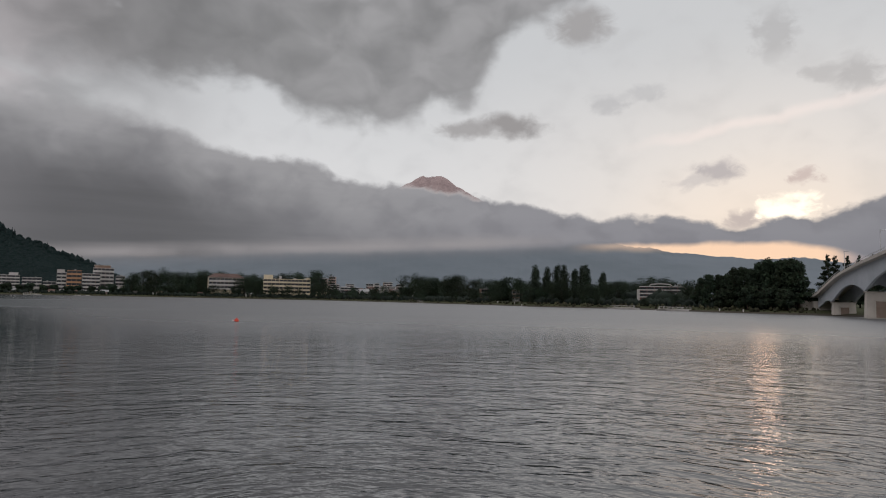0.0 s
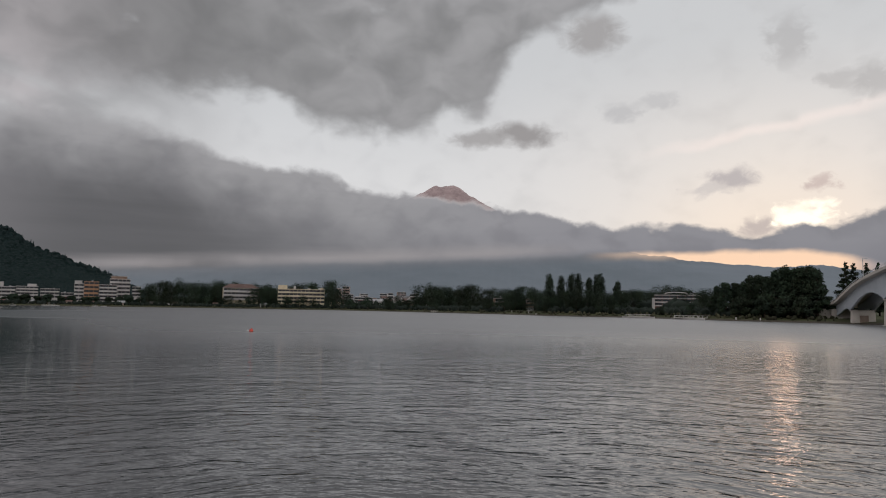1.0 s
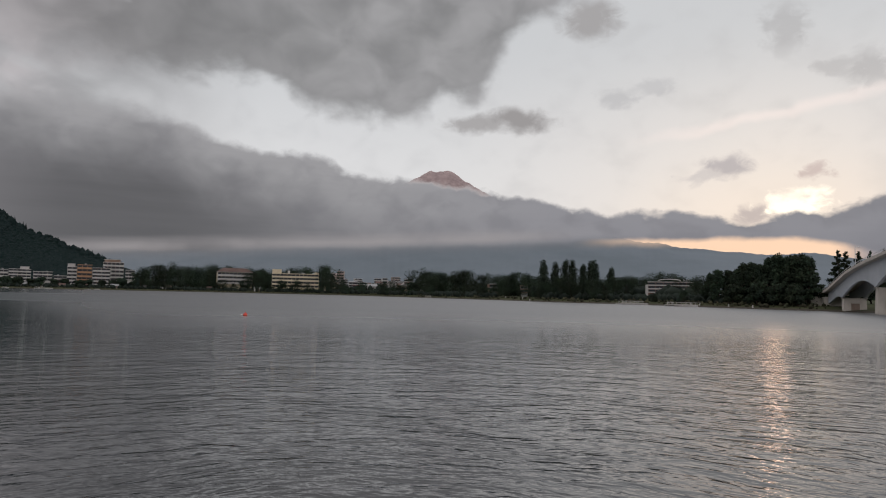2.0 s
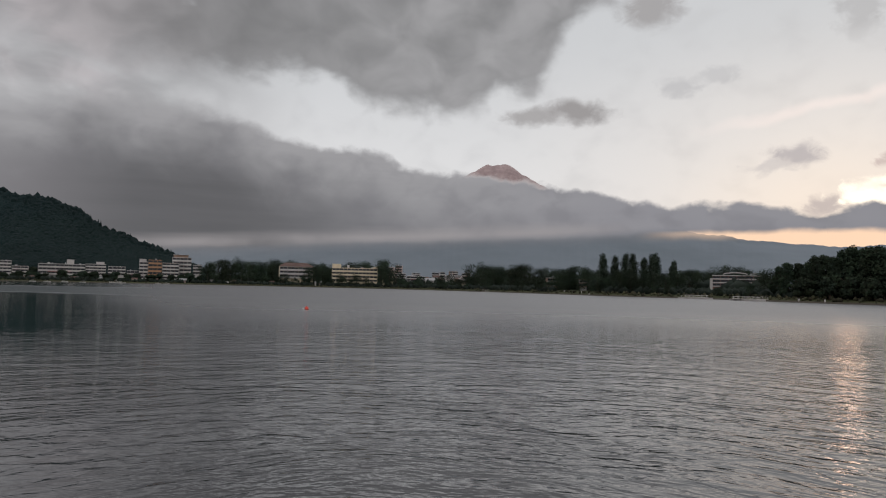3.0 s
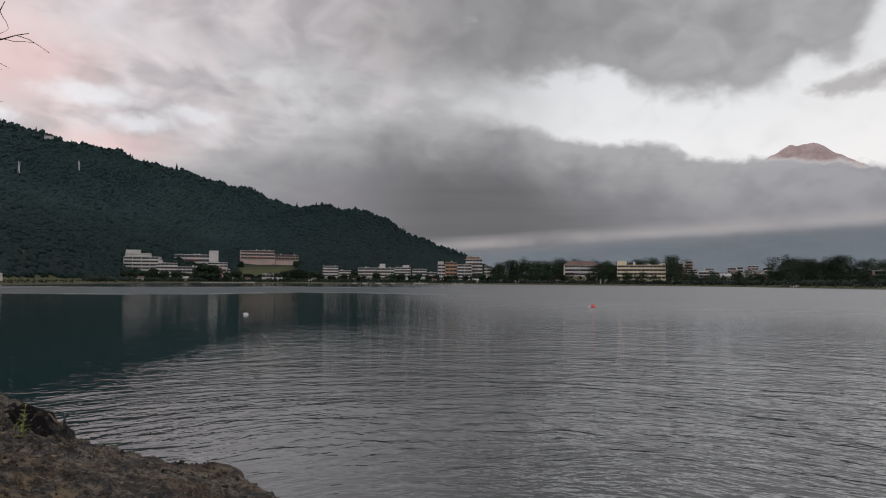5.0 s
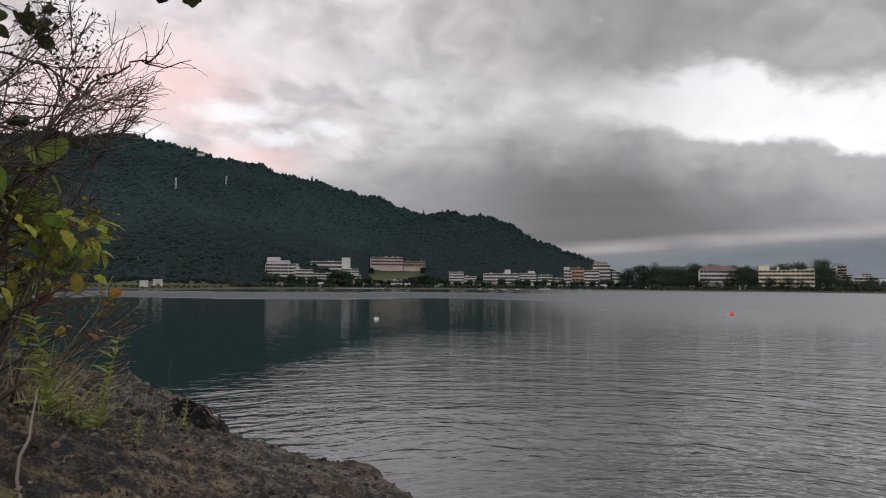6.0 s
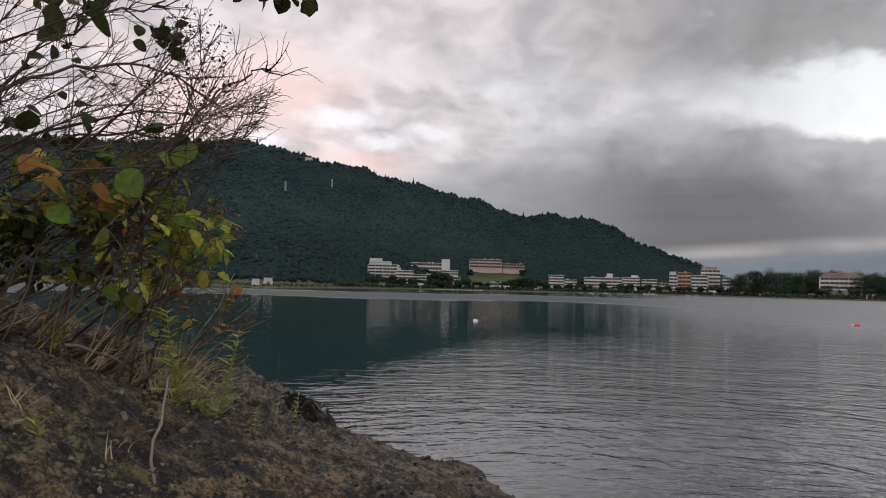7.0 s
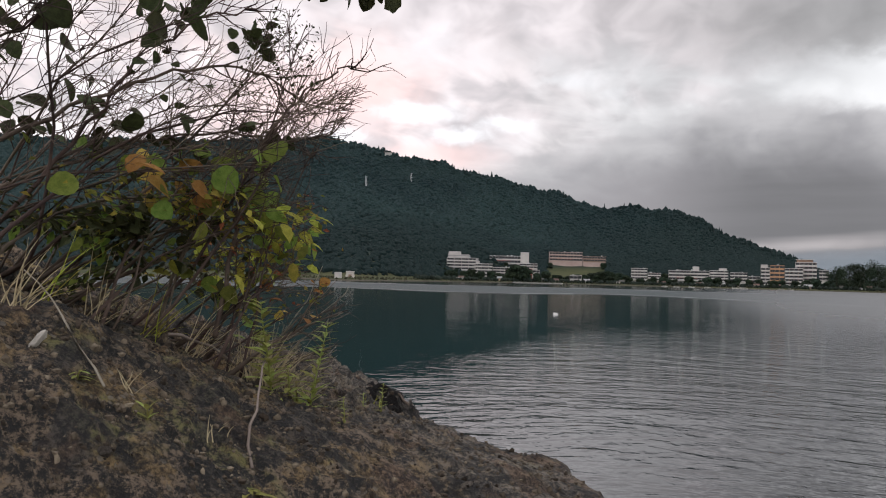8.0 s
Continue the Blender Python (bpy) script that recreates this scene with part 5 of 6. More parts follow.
# low stone walls of the approach
b = thing("approach_wall", polar(28.0, 250, ground_at(28.0, 250)), "pale stone retaining wall below the bridge approach", "wall")
part("wall", boxes((-4.5, 3.0, 0, 1.2, -0.6, 3.0), (3.2, 4.2, -0.2, 1.2, -0.6, 4.6), bevel=0.08), M_CONCRETE, b)


# ---- buoys, boats and jetties ----
def ball(bm, r, squash=1.0, at=(0, 0, 0)):
    g = bmesh.ops.create_uvsphere(bm, u_segments=20, v_segments=12, radius=r)
    bmesh.ops.transform(bm, matrix=Matrix.Translation(at) @ Matrix.Diagonal((1, 1, squash, 1)), verts=g["verts"])


def buoy(az, el, label, balls):
    r = EYE_Z / math.tan(radians(-el))
    b = thing("mooring_buoy", polar(az, r, 0.0), label, "buoy")
    for x, rad, mat, nm in balls:
        bm = bmesh.new()
        ball(bm, rad, 0.92, (x, 0, rad * 0.45))
        f = part(nm, bm, mat, b, smooth=True)
        bm = bmesh.new()
        bmesh.ops.create_cone(bm, cap_ends=True, segments=12, radius1=rad * 0.25, radius2=rad * 0.18, depth=rad * 0.35, matrix=Matrix.Translation((x, 0, rad * 1.5)))
        part("lug", bm, mat, f)
    return b


buoy(-16.85, -2.05, "red round mooring buoy tied to a small pale float", [(0.14, 0.21, M_BUOY, "red_float"), (-0.2, 0.11, M_BUOYW, "pale_float")])
buoy(-45.4, -2.78, "white square-shouldered float on calm water", [(0.0, 0.11, M_BUOYW, "float"), (0.16, 0.09, M_BUOYW, "small_float")])


def boat_mesh(length, beam):
    ss = np.linspace(0, 1, 9)
    vs, fs = [], []
    for t in ss:
        wd = beam / 2 * math.sin(math.pi * min(1.0, 0.25 + t * 0.75) ) ** 0.7 if t < 0.999 else 0.02
        zr = 0.55 + 0.25 * t * t
        vs += [(t * length - length / 2, -wd, zr), (t * length - length / 2, -wd * 0.6, -0.1), (t * length - length / 2, wd * 0.6, -0.1), (t * length - length / 2, wd, zr), (t * length - length / 2, wd * 0.85, zr - 0.15), (t * length - length / 2, -wd * 0.85, zr - 0.15)]
    for k in range(len(ss) - 1):
        for j in range(6):
            a, b2 = k * 6 + j, k * 6 + (j + 1) % 6
            fs.append((a, b2, b2 + 6, a + 6))
    fs.append((5, 4, 3, 2, 1, 0))
    return mesh_from("hull", vs, fs, M_WHITE)


HULL = boat_mesh(5.2, 1.7)
first = None
for k, az in enumerate([-48.6, -48.2, -47.7, -47.2, -46.8, -46.3, -45.8, -45.3, -44.9, -36.6, -35.7, -34.6, -33.4, -31.4, -31.0, -30.7, -28.2, -27.6, 14.2, 14.7, 15.2, 15.7, 18.0, 18.8, 19.4]):
    r = float(table(SHORE, az)) - 6 - (k * 7) % 9
    m = polar(az, r, 0.0, (k * 53) % 40 - 20)
    if first is None:
        first = thing("moored_boat", m, "white open boat moored at the shore", "boat", "moored boats")
        part("hull", HULL, None, first)
        part("thwart", boxes((-0.6, -0.3, -0.6, 0.6, 0.38, 0.44), (0.8, 1.1, -0.55, 0.55, 0.38, 0.44)), M_BROWN, first)
        part("canopy", boxes((-1.5, 0.6, -0.7, 0.7, 1.35, 1.45), bevel=0.04), M_WHITE, first)
        for x in (-1.4, 0.5):
            for y in (-0.62, 0.62):
                part("canopy_post", boxes((x - 0.03, x + 0.03, y - 0.03, y + 0.03, 0.4, 1.348)), M_STEEL, first)
    else:
        copy_thing(first, m)
for az, ln in ((-1.8, 5.0), (15.0, 9.0), (18.9, 12.0), (-31.2, 10.0)):
    r = float(table(SHORE, az)) - 3
    j = thing("jetty", polar(az, r, 0.0), "low pale jetty on posts at the shore", "jetty")
    part("platform", boxes((-ln / 2, ln / 2, -1.2, 4.0, 0.6, 0.78), bevel=0.02), M_CONCRETE, j)
    for x in np.arange(-ln / 2 + 0.4, ln / 2, 1.6):
        part("post", boxes((-0.08, 0.08, -1.3, -1.21, -1.5, 1.5)), M_WHITE, j, m=pose(x, 0, 0))
    part("rail", boxes((-ln / 2, ln / 2, -1.29, -1.22, 1.5, 1.58)), M_WHITE, j)
for k, (az, r) in enumerate(((6.7, 346), (22.2, 252), (23.9, 246), (4.7, 385), (6.1, 360))):
    z = ground_at(az, r)
    p = thing("marker_stone", polar(az, r, z), "small white marker stone on the shore lawn", "marker", "shore markers")
    part("stone", boxes((-0.22, 0.22, -0.2, 0.2, -0.3, 0.8), bevel=0.1), M_WHITE, p)


# ---- near shore: the rocky mound with its shrub and weeds ----
def value_noise(x, y, seed):
    """Smooth random field, one bump a metre."""
    xi, yi = np.floor(x).astype(np.int64), np.floor(y).astype(np.int64)
    fx, fy = x - xi, y - yi
    fx, fy = fx * fx * (3 - 2 * fx), fy * fy * (3 - 2 * fy)

    def h(a, b):
        v = np.sin(a * 127.1 + b * 311.7 + seed * 74.7) * 43758.5453
        return v - np.floor(v)
    return (h(xi, yi) * (1 - fx) + h(xi + 1, yi) * fx) * (1 - fy) + (h(xi, yi + 1) * (1 - fx) + h(xi + 1, yi + 1) * fx) * fy - 0.5


EDGE = [(-8, 1.9), (-6.5, 2.2), (-5.3, 2.45), (-4.7, 2.5), (-4.0, 2.38), (-3.2, 2.2), (-2.65, 2.12), (-2.3, 2.08), (-1.64, 1.80), (-1.2, 1.55), (-0.5, 1.1), (0.6, 0.4)]


def rock_height(x, y):
    x, y = np.asarray(x, float), np.asarray(y, float)
    z = -0.17 - 0.30 * np.maximum(y, 0.0) - 0.05 * (x + 2.2) + 0.05 * np.minimum(y, 0.0)
    z = z + 0.11 * np.clip((0.95 - y) / 0.75, 0, 1) ** 1.2 * np.clip((-1.2 - x) / 0.6, 0, 1)
    z = z - 0.50 * np.maximum(x + 2.2, 0) ** 1.15 * np.clip((1.6 - y) / 1.0, 0.12, 1)
    over = np.maximum(y - np.interp(x, *np.array(EDGE).T) + 0.12 * value_noise(x * 1.3, y * 1.3, 9), 0)
    z = z - 1.5 * over - 2.2 * over ** 1.6
    for f, a, s in ((1.4, 0.12, 1), (3.3, 0.10, 2), (7.0, 0.065, 3), (13.0, 0.065, 4), (29.0, 0.040, 5)):
        n = value_noise(x * f + 3.1, y * f - 1.7, s)
        z = z + a * (1.0 - (0.72 if f > 5 else 0.45) * np.clip((x + 3.0) / 0.7, 0, 1)) * (n if f < 5 else 0.45 - np.abs(n) * 2.2)
    z = z - 0.11 * np.exp(-((x + 3.3) / 0.65) ** 2 - ((y - 2.1) / 0.55) ** 2)
    # the mound runs down into the lake bed and the bank on every side
    rim = np.minimum(np.minimum((x + 6.7) / 0.9, (1.3 - x) / 0.9), (y + 1.8) / 0.8)
    rim = np.clip(rim, 0, 1)
    return (EYE_Z + z) * (rim * rim * (3 - 2 * rim)) - 1.2 * (1 - rim) ** 2


def rock_material():
    m = bpy.data.materials.new("rough_rock")
    m.use_nodes = True
    n = Nodes(m.node_tree)
    bsdf = m.node_tree.nodes["Principled BSDF"]
    pos = n.add("ShaderNodeNewGeometry").outputs["Position"]
    y = n.split(pos)[1]
    a, b, c = n.noise(pos, 2.2, 5.0, 0.6), n.noise(pos, 8.0, 6.0, 0.65, 0.4), n.noise(pos, 70.0, 8.0, 0.78)
    d = n.noise(pos, 19.0, 7.0, 0.7, 0.3)
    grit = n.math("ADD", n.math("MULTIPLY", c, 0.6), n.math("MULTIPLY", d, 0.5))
    # near-black where the bump dips: the pits' shade, put into the colour
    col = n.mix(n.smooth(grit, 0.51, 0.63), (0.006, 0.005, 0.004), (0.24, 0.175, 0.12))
    ochre = n.mix(n.smooth(grit, 0.46, 0.66), (0.035, 0.021, 0.009), (0.34, 0.23, 0.105))
    col = n.mix(n.math("MULTIPLY", n.smooth(b, 0.48, 0.60), 0.95), col, ochre)
    moss = n.mix(n.smooth(grit, 0.46, 0.66), (0.016, 0.018, 0.006), (0.20, 0.19, 0.062))
    col = n.mix(n.math("MULTIPLY", n.smooth(a, 0.50, 0.60), n.math("MULTIPLY", n.smooth(d, 0.42, 0.58), 0.85)), col, moss)
    col = n.mix(n.math("MULTIPLY", n.smooth(y, 0.9, 1.6), 0.7), col, n.mix(n.smooth(grit, 0.44, 0.66), (0.024, 0.020, 0.018), (0.23, 0.205, 0.175)))
    pale = n.add("ShaderNodeTexVoronoi")
    n.plug(pos, pale.inputs["Vector"])
    pale.inputs["Scale"].default_value = 30.0
    spots = n.math("MULTIPLY", n.smooth(pale.outputs["Distance"], 0.30, 0.2), n.smooth(b, 0.45, 0.6))
    col = n.mix(n.math("MULTIPLY", spots, 0.55), col, (0.28, 0.25, 0.21))
    # near-black patches at random and a reddish soil between
    dark_patch = n.noise(pos, 4.5, 6.0, 0.62, 0.8)
    col = n.mix(n.math("MULTIPLY", n.smooth(dark_patch, 0.47, 0.57), 0.85), col, n.mix(n.smooth(grit, 0.50, 0.70), (0.005, 0.0045, 0.0045), (0.075, 0.066, 0.060)))
    col = n.mix(n.math("MULTIPLY", n.smooth(n.noise(pos, 3.1, 5.0, 0.6, 0.5), 0.54, 0.64), 0.5), col, n.mix(n.smooth(grit, 0.46, 0.68), (0.030, 0.014, 0.008), (0.27, 0.155, 0.085)))
    n.plug(col, bsdf.inputs["Base Color"])
    bsdf.inputs["Roughness"].default_value = 0.92
    bn = n.add("ShaderNodeBump")
    bn.inputs["Strength"].default_value, bn.inputs["Distance"].default_value = 1.0, 0.045
    n.plug(n.math("ADD", n.math("MULTIPLY", c, 0.7), d), bn.inputs["Height"])
    n.plug(bn.outputs[0], bsdf.inputs["Normal"])
    return m


M_ROCK = rock_material()
xs, ys = np.arange(-6.7, 1.32, 0.0155), np.arange(-1.8, 3.6, 0.0155)
GX, GY = np.meshgrid(xs, ys, indexing="ij")
GX2 = GX + 0.018 * value_noise(GX * 15, GY * 15, 21)
GY2 = GY + 0.018 * value_noise(GX * 15, GY * 15, 22)
rv = np.stack([GX2, GY2, rock_height(GX, GY)], -1).reshape(-1, 3)
ny = len(ys)
I, J = np.meshgrid(np.arange(len(xs) - 1), np.arange(ny - 1), indexing="ij")
rf_ = np.stack([I * ny + J, (I + 1) * ny + J, (I + 1) * ny + J + 1, I * ny + J + 1], -1).reshape(-1, 4)
mound = thing("rock_mound", pose(0, 0, 0), "rough dark brown conglomerate rock with moss and embedded stones", "rock")
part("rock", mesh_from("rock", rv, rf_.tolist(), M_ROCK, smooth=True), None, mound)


def stone_mesh(seed, mat, subdiv=2):
    rnd = np.random.RandomState(seed)
    bm = bmesh.new()
    bmesh.ops.create_icosphere(bm, subdivisions=subdiv, radius=1.0)
    ax = rnd.uniform(0.6, 1.2, 3)
    for v in bm.verts:
        p = v.co.copy()
        v.co = Vector((p.x * ax[0], p.y * ax[1], p.z * 0.6 * ax[2])) * (1 + 0.40 * noise.noise(p * 1.3 + Vector((seed, 0, 0))) + 0.2 * noise.noise(p * 3.5) + 0.08 * noise.noise(p * 9.0))
    me = bpy.data.meshes.new("stone")
    bm.to_mesh(me)
    bm.free()
    me.materials.append(mat)
    return me


M_STONE = material("embedded_stone", (0.040, 0.032, 0.027), (0.19, 0.165, 0.14), 20.0, 0.92, 0.006, 60.0, random_ob=0.9, hue=0.015)
stones = [stone_mesh(k, M_STONE, 1) for k in range(6)]
rnd = random.Random(5)
for k in range(150):
    x, y = rnd.uniform(-4.6, -1.2), rnd.uniform(-0.3, 2.1)
    s = 0.010 + 0.030 * rnd.random() ** 3
    part("stone", stones[k % 6], None, mound, m=pose(x, y, float(rock_height(x, y)) - s * 0.15, rnd.uniform(-30, 30), rnd.uniform(-30, 30), rnd.uniform(0, 360)) @ Matrix.Scale(s, 4))


# crumbs and clods that weather out of the rock
ico = bmesh.new()
bmesh.ops.create_icosphere(ico, subdivisions=1, radius=1.0)
cv0 = np.array([v.co[:] for v in ico.verts])
cf0 = np.array([[v.index for v in f.verts] for f in ico.faces])
ico.free()
rs = np.random.RandomState(12)
nc = 15000
ca, cr = np.radians(rs.uniform(-97, -42, nc)), 1.2 + 3.2 * rs.uniform(0, 1, nc) ** 1.5
cx, cy = cr * np.sin(ca), cr * np.cos(ca)
csz = 0.0025 + 0.009 * rs.uniform(0, 1, nc) ** 4 * (0.4 + cr / 3)
cz = rock_height(cx, cy)
shape = cv0[None] * rs.uniform(0.55, 1.3, (nc, len(cv0), 1)) * rs.uniform(0.6, 1.3, (nc, 1, 3)) * csz[:, None, None]
cverts = (shape + np.stack([cx, cy, cz], -1)[:, None]).reshape(-1, 3)
cfaces = (cf0[None] + (np.arange(nc) * len(cv0))[:, None, None]).reshape(-1, 3)
M_CLOD = material("crumbled_rock", (0.022, 0.017, 0.013), (0.17, 0.135, 0.10), 30.0, 0.95, 0.004, 90.0, island=1.2, hue=0.015)
tagged(part("gravel", mesh_from("gravel", cverts, cfaces.tolist(), M_CLOD), None, mound, "loose crumbs of weathered rock"), kind="stuff")


def toward(az, el, r):
    """The place r metres (over ground) from the eye at that bearing and elevation."""
    return Vector((r * math.sin(radians(az)), r * math.cos(radians(az)), EYE_Z + r * math.tan(radians(el))))


b = thing("dark_boulder", Matrix.Translation(toward(-61.2, -11.6, 4.45)) @ Matrix.Diagonal((0.24, 0.24, 0.32, 1)), "dark boulder at the tip of the mound", "rock")
part("boulder", stone_mesh(44, material("dark_rock", (0.004, 0.0035, 0.0035), (0.016, 0.014, 0.013), 6.0, 0.95, 0.08, 9.0), 4), None, b)


# ---- leaves ----
def leaf_mesh(name, mat, kind):
    """A leaf 1 long: folded on its midrib, drooping at the tip, with a short stalk."""
    if kind == "round":
        out = [(0.0, 0.0), (0.10, 0.26), (0.30, 0.44), (0.55, 0.47), (0.80, 0.33), (0.94, 0.14), (1.0, 0.0)]
    elif kind == "narrow":
        out = [(0.0, 0.0), (0.15, 0.10), (0.40, 0.15), (0.70, 0.11), (1.0, 0.0)]
    else:
        out = [(0.0, 0.0), (0.12, 0.16), (0.32, 0.26), (0.50, 0.22), (0.60, 0.27), (0.80, 0.14), (1.0, 0.0)]
    vs, fs = [], []
    for x, w in out:
        droop = -0.22 * x * x
        vs += [(x, -w, droop + w * 0.28), (x, 0, droop), (x, w, droop + w * 0.22 - 0.03 * x)]
    for k in range(len(out) - 1):
        a = k * 3
        fs += [(a, a + 1, a + 4, a + 3), (a + 1, a + 2, a + 5, a + 4)]
    return mesh_from(name, vs, fs, mat, smooth=True)


L_DARK, L_GREEN = leaf_mesh("leaf", M_LEAF_DARK, "round"), leaf_mesh("leaf", M_LEAF_GREEN, "lobed")
L_YELLOW, L_RUST = leaf_mesh("leaf", M_LEAF_YELLOW, "lobed"), leaf_mesh("leaf", M_LEAF_RUST, "round")
L_YROUND = leaf_mesh("leaf", M_LEAF_GREEN, "round")


def bearing(p):
    d = p - Vector((-0.09, -0.035, EYE_Z))
    return math.degrees(math.atan2(d.x, d.y)), math.degrees(math.atan2(d.z, math.hypot(d.x, d.y)))


def wander(rnd, p, d, length, n, bend, jitter):
    """Points along a crooked shoot."""
    pts = [p.copy()]
    d = d.normalized()
    for _ in range(n):
        d = (d + bend / n + Vector((rnd.gauss(0, jitter), rnd.gauss(0, jitter), rnd.gauss(0, jitter)))).normalized()
        p = p + d * (length / n)
        pts.append(p.copy())
    return pts


RIGHT, AWAY, UP = Vector((0.21, 0.98, 0)), Vector((-0.98, 0.21, 0)), Vector((0, 0, 1))
shrub = thing("shrub", Matrix.Translation((0, 0, 0)), "half-bare tangled shrub with dark, yellow and rusty leaves on the rock", "shrub")
rnd = random.Random(11)
tips = []      # places where leaves may sit: point, direction


def within(pts):
    """Cuts a shoot where it would leave the shrub's outline."""
    keep = []
    for q, p in enumerate(pts):
        a, e = bearing(p)
        lim = np.interp(e, [-6, -2, 1, 4, 7, 9, 12, 16, 20, 24], [-63.5, -63.0, -67, -64.5, -66.5, -66, -63.5, -62.0, -66, -72])
        if q > 1 and a > lim:
            break
        keep.append(p)
    return keep if len(keep) > 1 else pts[:2]


def stem(az, r, lean, length, radius, twigs, mat, spread=0.5, start=0.25, bend=None, droop=0.0):
    base = toward(az, 0, r)
    base.z = float(rock_height(base.x, base.y)) - 0.03
    d = UP + RIGHT * lean + AWAY * rnd.uniform(-0.25, 0.25)
    vs, fs = [], []
    pts = within(wander(rnd, base, d, length, 9, bend if bend is not None else RIGHT * rnd.uniform(-0.1, 0.8) - UP * droop, 0.14))
    n = len(pts) - 1
    tube(vs, fs, pts, [radius * (1.0 - 0.82 * k / n) for k in range(n + 1)], 5)
    for k in range(twigs):
        t = start + (1 - start) * (k + rnd.random()) / twigs
        i = min(n - 1, int(t * n))
        p = pts[i].lerp(pts[i + 1], t * n - i)
        ax = (pts[i + 1] - pts[i]).normalized()
        side = (RIGHT * rnd.uniform(-0.45, 1.0) + UP * rnd.uniform(-0.35, 0.8) + AWAY * rnd.uniform(-0.6, 0.6)).normalized()
        ln = length * spread * rnd.uniform(0.35, 0.9) * (1.15 - 0.6 * t)
        tw = within(wander(rnd, p, ax * 0.6 + side, ln, 6, RIGHT * 0.2 + UP * rnd.uniform(-0.4, 0.3), 0.17))
        e = len(tw) - 1
        r0 = max(0.0016, radius * 0.34 * (1.1 - 0.5 * t))
        tube(vs, fs, tw, [r0 * (1 - 0.65 * q / 6) for q in range(e + 1)], 4)
        tips.extend((tw[q], (tw[q] - tw[q - 1]).normalized()) for q in range(1, e + 1))
        bushy = bearing(tw[0])[1] > 7.5
        for s in range(rnd.randint(2, 5) if bushy else rnd.randint(0, 1)):
            q = rnd.randint(0, e - 1)
            sd = (tw[q + 1] - tw[q]).normalized() + Vector((rnd.gauss(0, 0.6), rnd.gauss(0, 0.6), rnd.gauss(0.1, 0.6)))
            sub = wander(rnd, tw[q], sd, ln * rnd.uniform(0.2, 0.55), 4, Vector((0, 0, 0)), 0.2)
            tube(vs, fs, sub, [0.0015, 0.0014, 0.0012, 0.0010, 0.0007], 3)
            tips.extend((sub[q2], (sub[q2] - sub[q2 - 1]).normalized()) for q2 in (2, 4))
    part("stem", mesh_from("stem", vs, fs, mat, smooth=True), None, shrub)
    return pts


for k in range(33):
    az = -97 + 26 * ((k + rnd.random()) / 33) ** 1.0
    stem(az, rnd.uniform(2.45, 3.2), rnd.uniform(0.1, 1.0), rnd.uniform(0.75, 1.45), rnd.uniform(0.0032, 0.0085), rnd.randint(7, 11), M_TWIG)
for k in range(9):     # thin upright shoots in the thick of the shrub
    stem(-100 + 18 * rnd.random(), rnd.uniform(2.4, 3.0), rnd.uniform(0.1, 0.7), rnd.uniform(1.3, 1.75), rnd.uniform(0.004, 0.008), 13, M_TWIG, 0.42, 0.3, bend=RIGHT * rnd.uniform(0.3, 1.2) - UP * rnd.uniform(0.0, 0.4))
for k in range(9):      # long arching shoots that reach over the water
    stem(-90 + 16 * k / 8, rnd.uniform(2.5, 2.9), rnd.uniform(0.7, 1.25), rnd.uniform(1.45, 1.85), rnd.uniform(0.007, 0.011), 13, M_TWIG, 0.40, 0.3)
for k in range(9):     # shoots that bow over to the side
    stem(-98 + 20 * rnd.random(), rnd.uniform(2.4, 3.0), rnd.uniform(0.3, 0.8), rnd.uniform(1.4, 2.0), rnd.uniform(0.005, 0.009), 12, M_TWIG, 0.38, 0.35, bend=RIGHT * rnd.uniform(1.0, 1.6) - UP * rnd.uniform(0.3, 0.8))
for k in range(3):     # low shoots towards the water
    stem(-80 + 9 * rnd.random(), rnd.uniform(2.5, 2.9), rnd.uniform(1.2, 2.4), rnd.uniform(0.5, 0.8), 0.005, 7, M_TWIG, 0.5)
for k in range(6):      # bare pale dead shoots
    stem(-71 + 2.5 * rnd.random(), rnd.uniform(2.5, 2.8), rnd.uniform(1.6, 3.0), rnd.uniform(0.30, 0.46), 0.0034, 3, M_DEADWOOD, 0.5, 0.45, bend=UP * 0.3)


def seen(az, el, r):
    """The same from the place where the walk ends."""
    return toward(az, el, r) + Vector((-0.09, -0.035, 0))


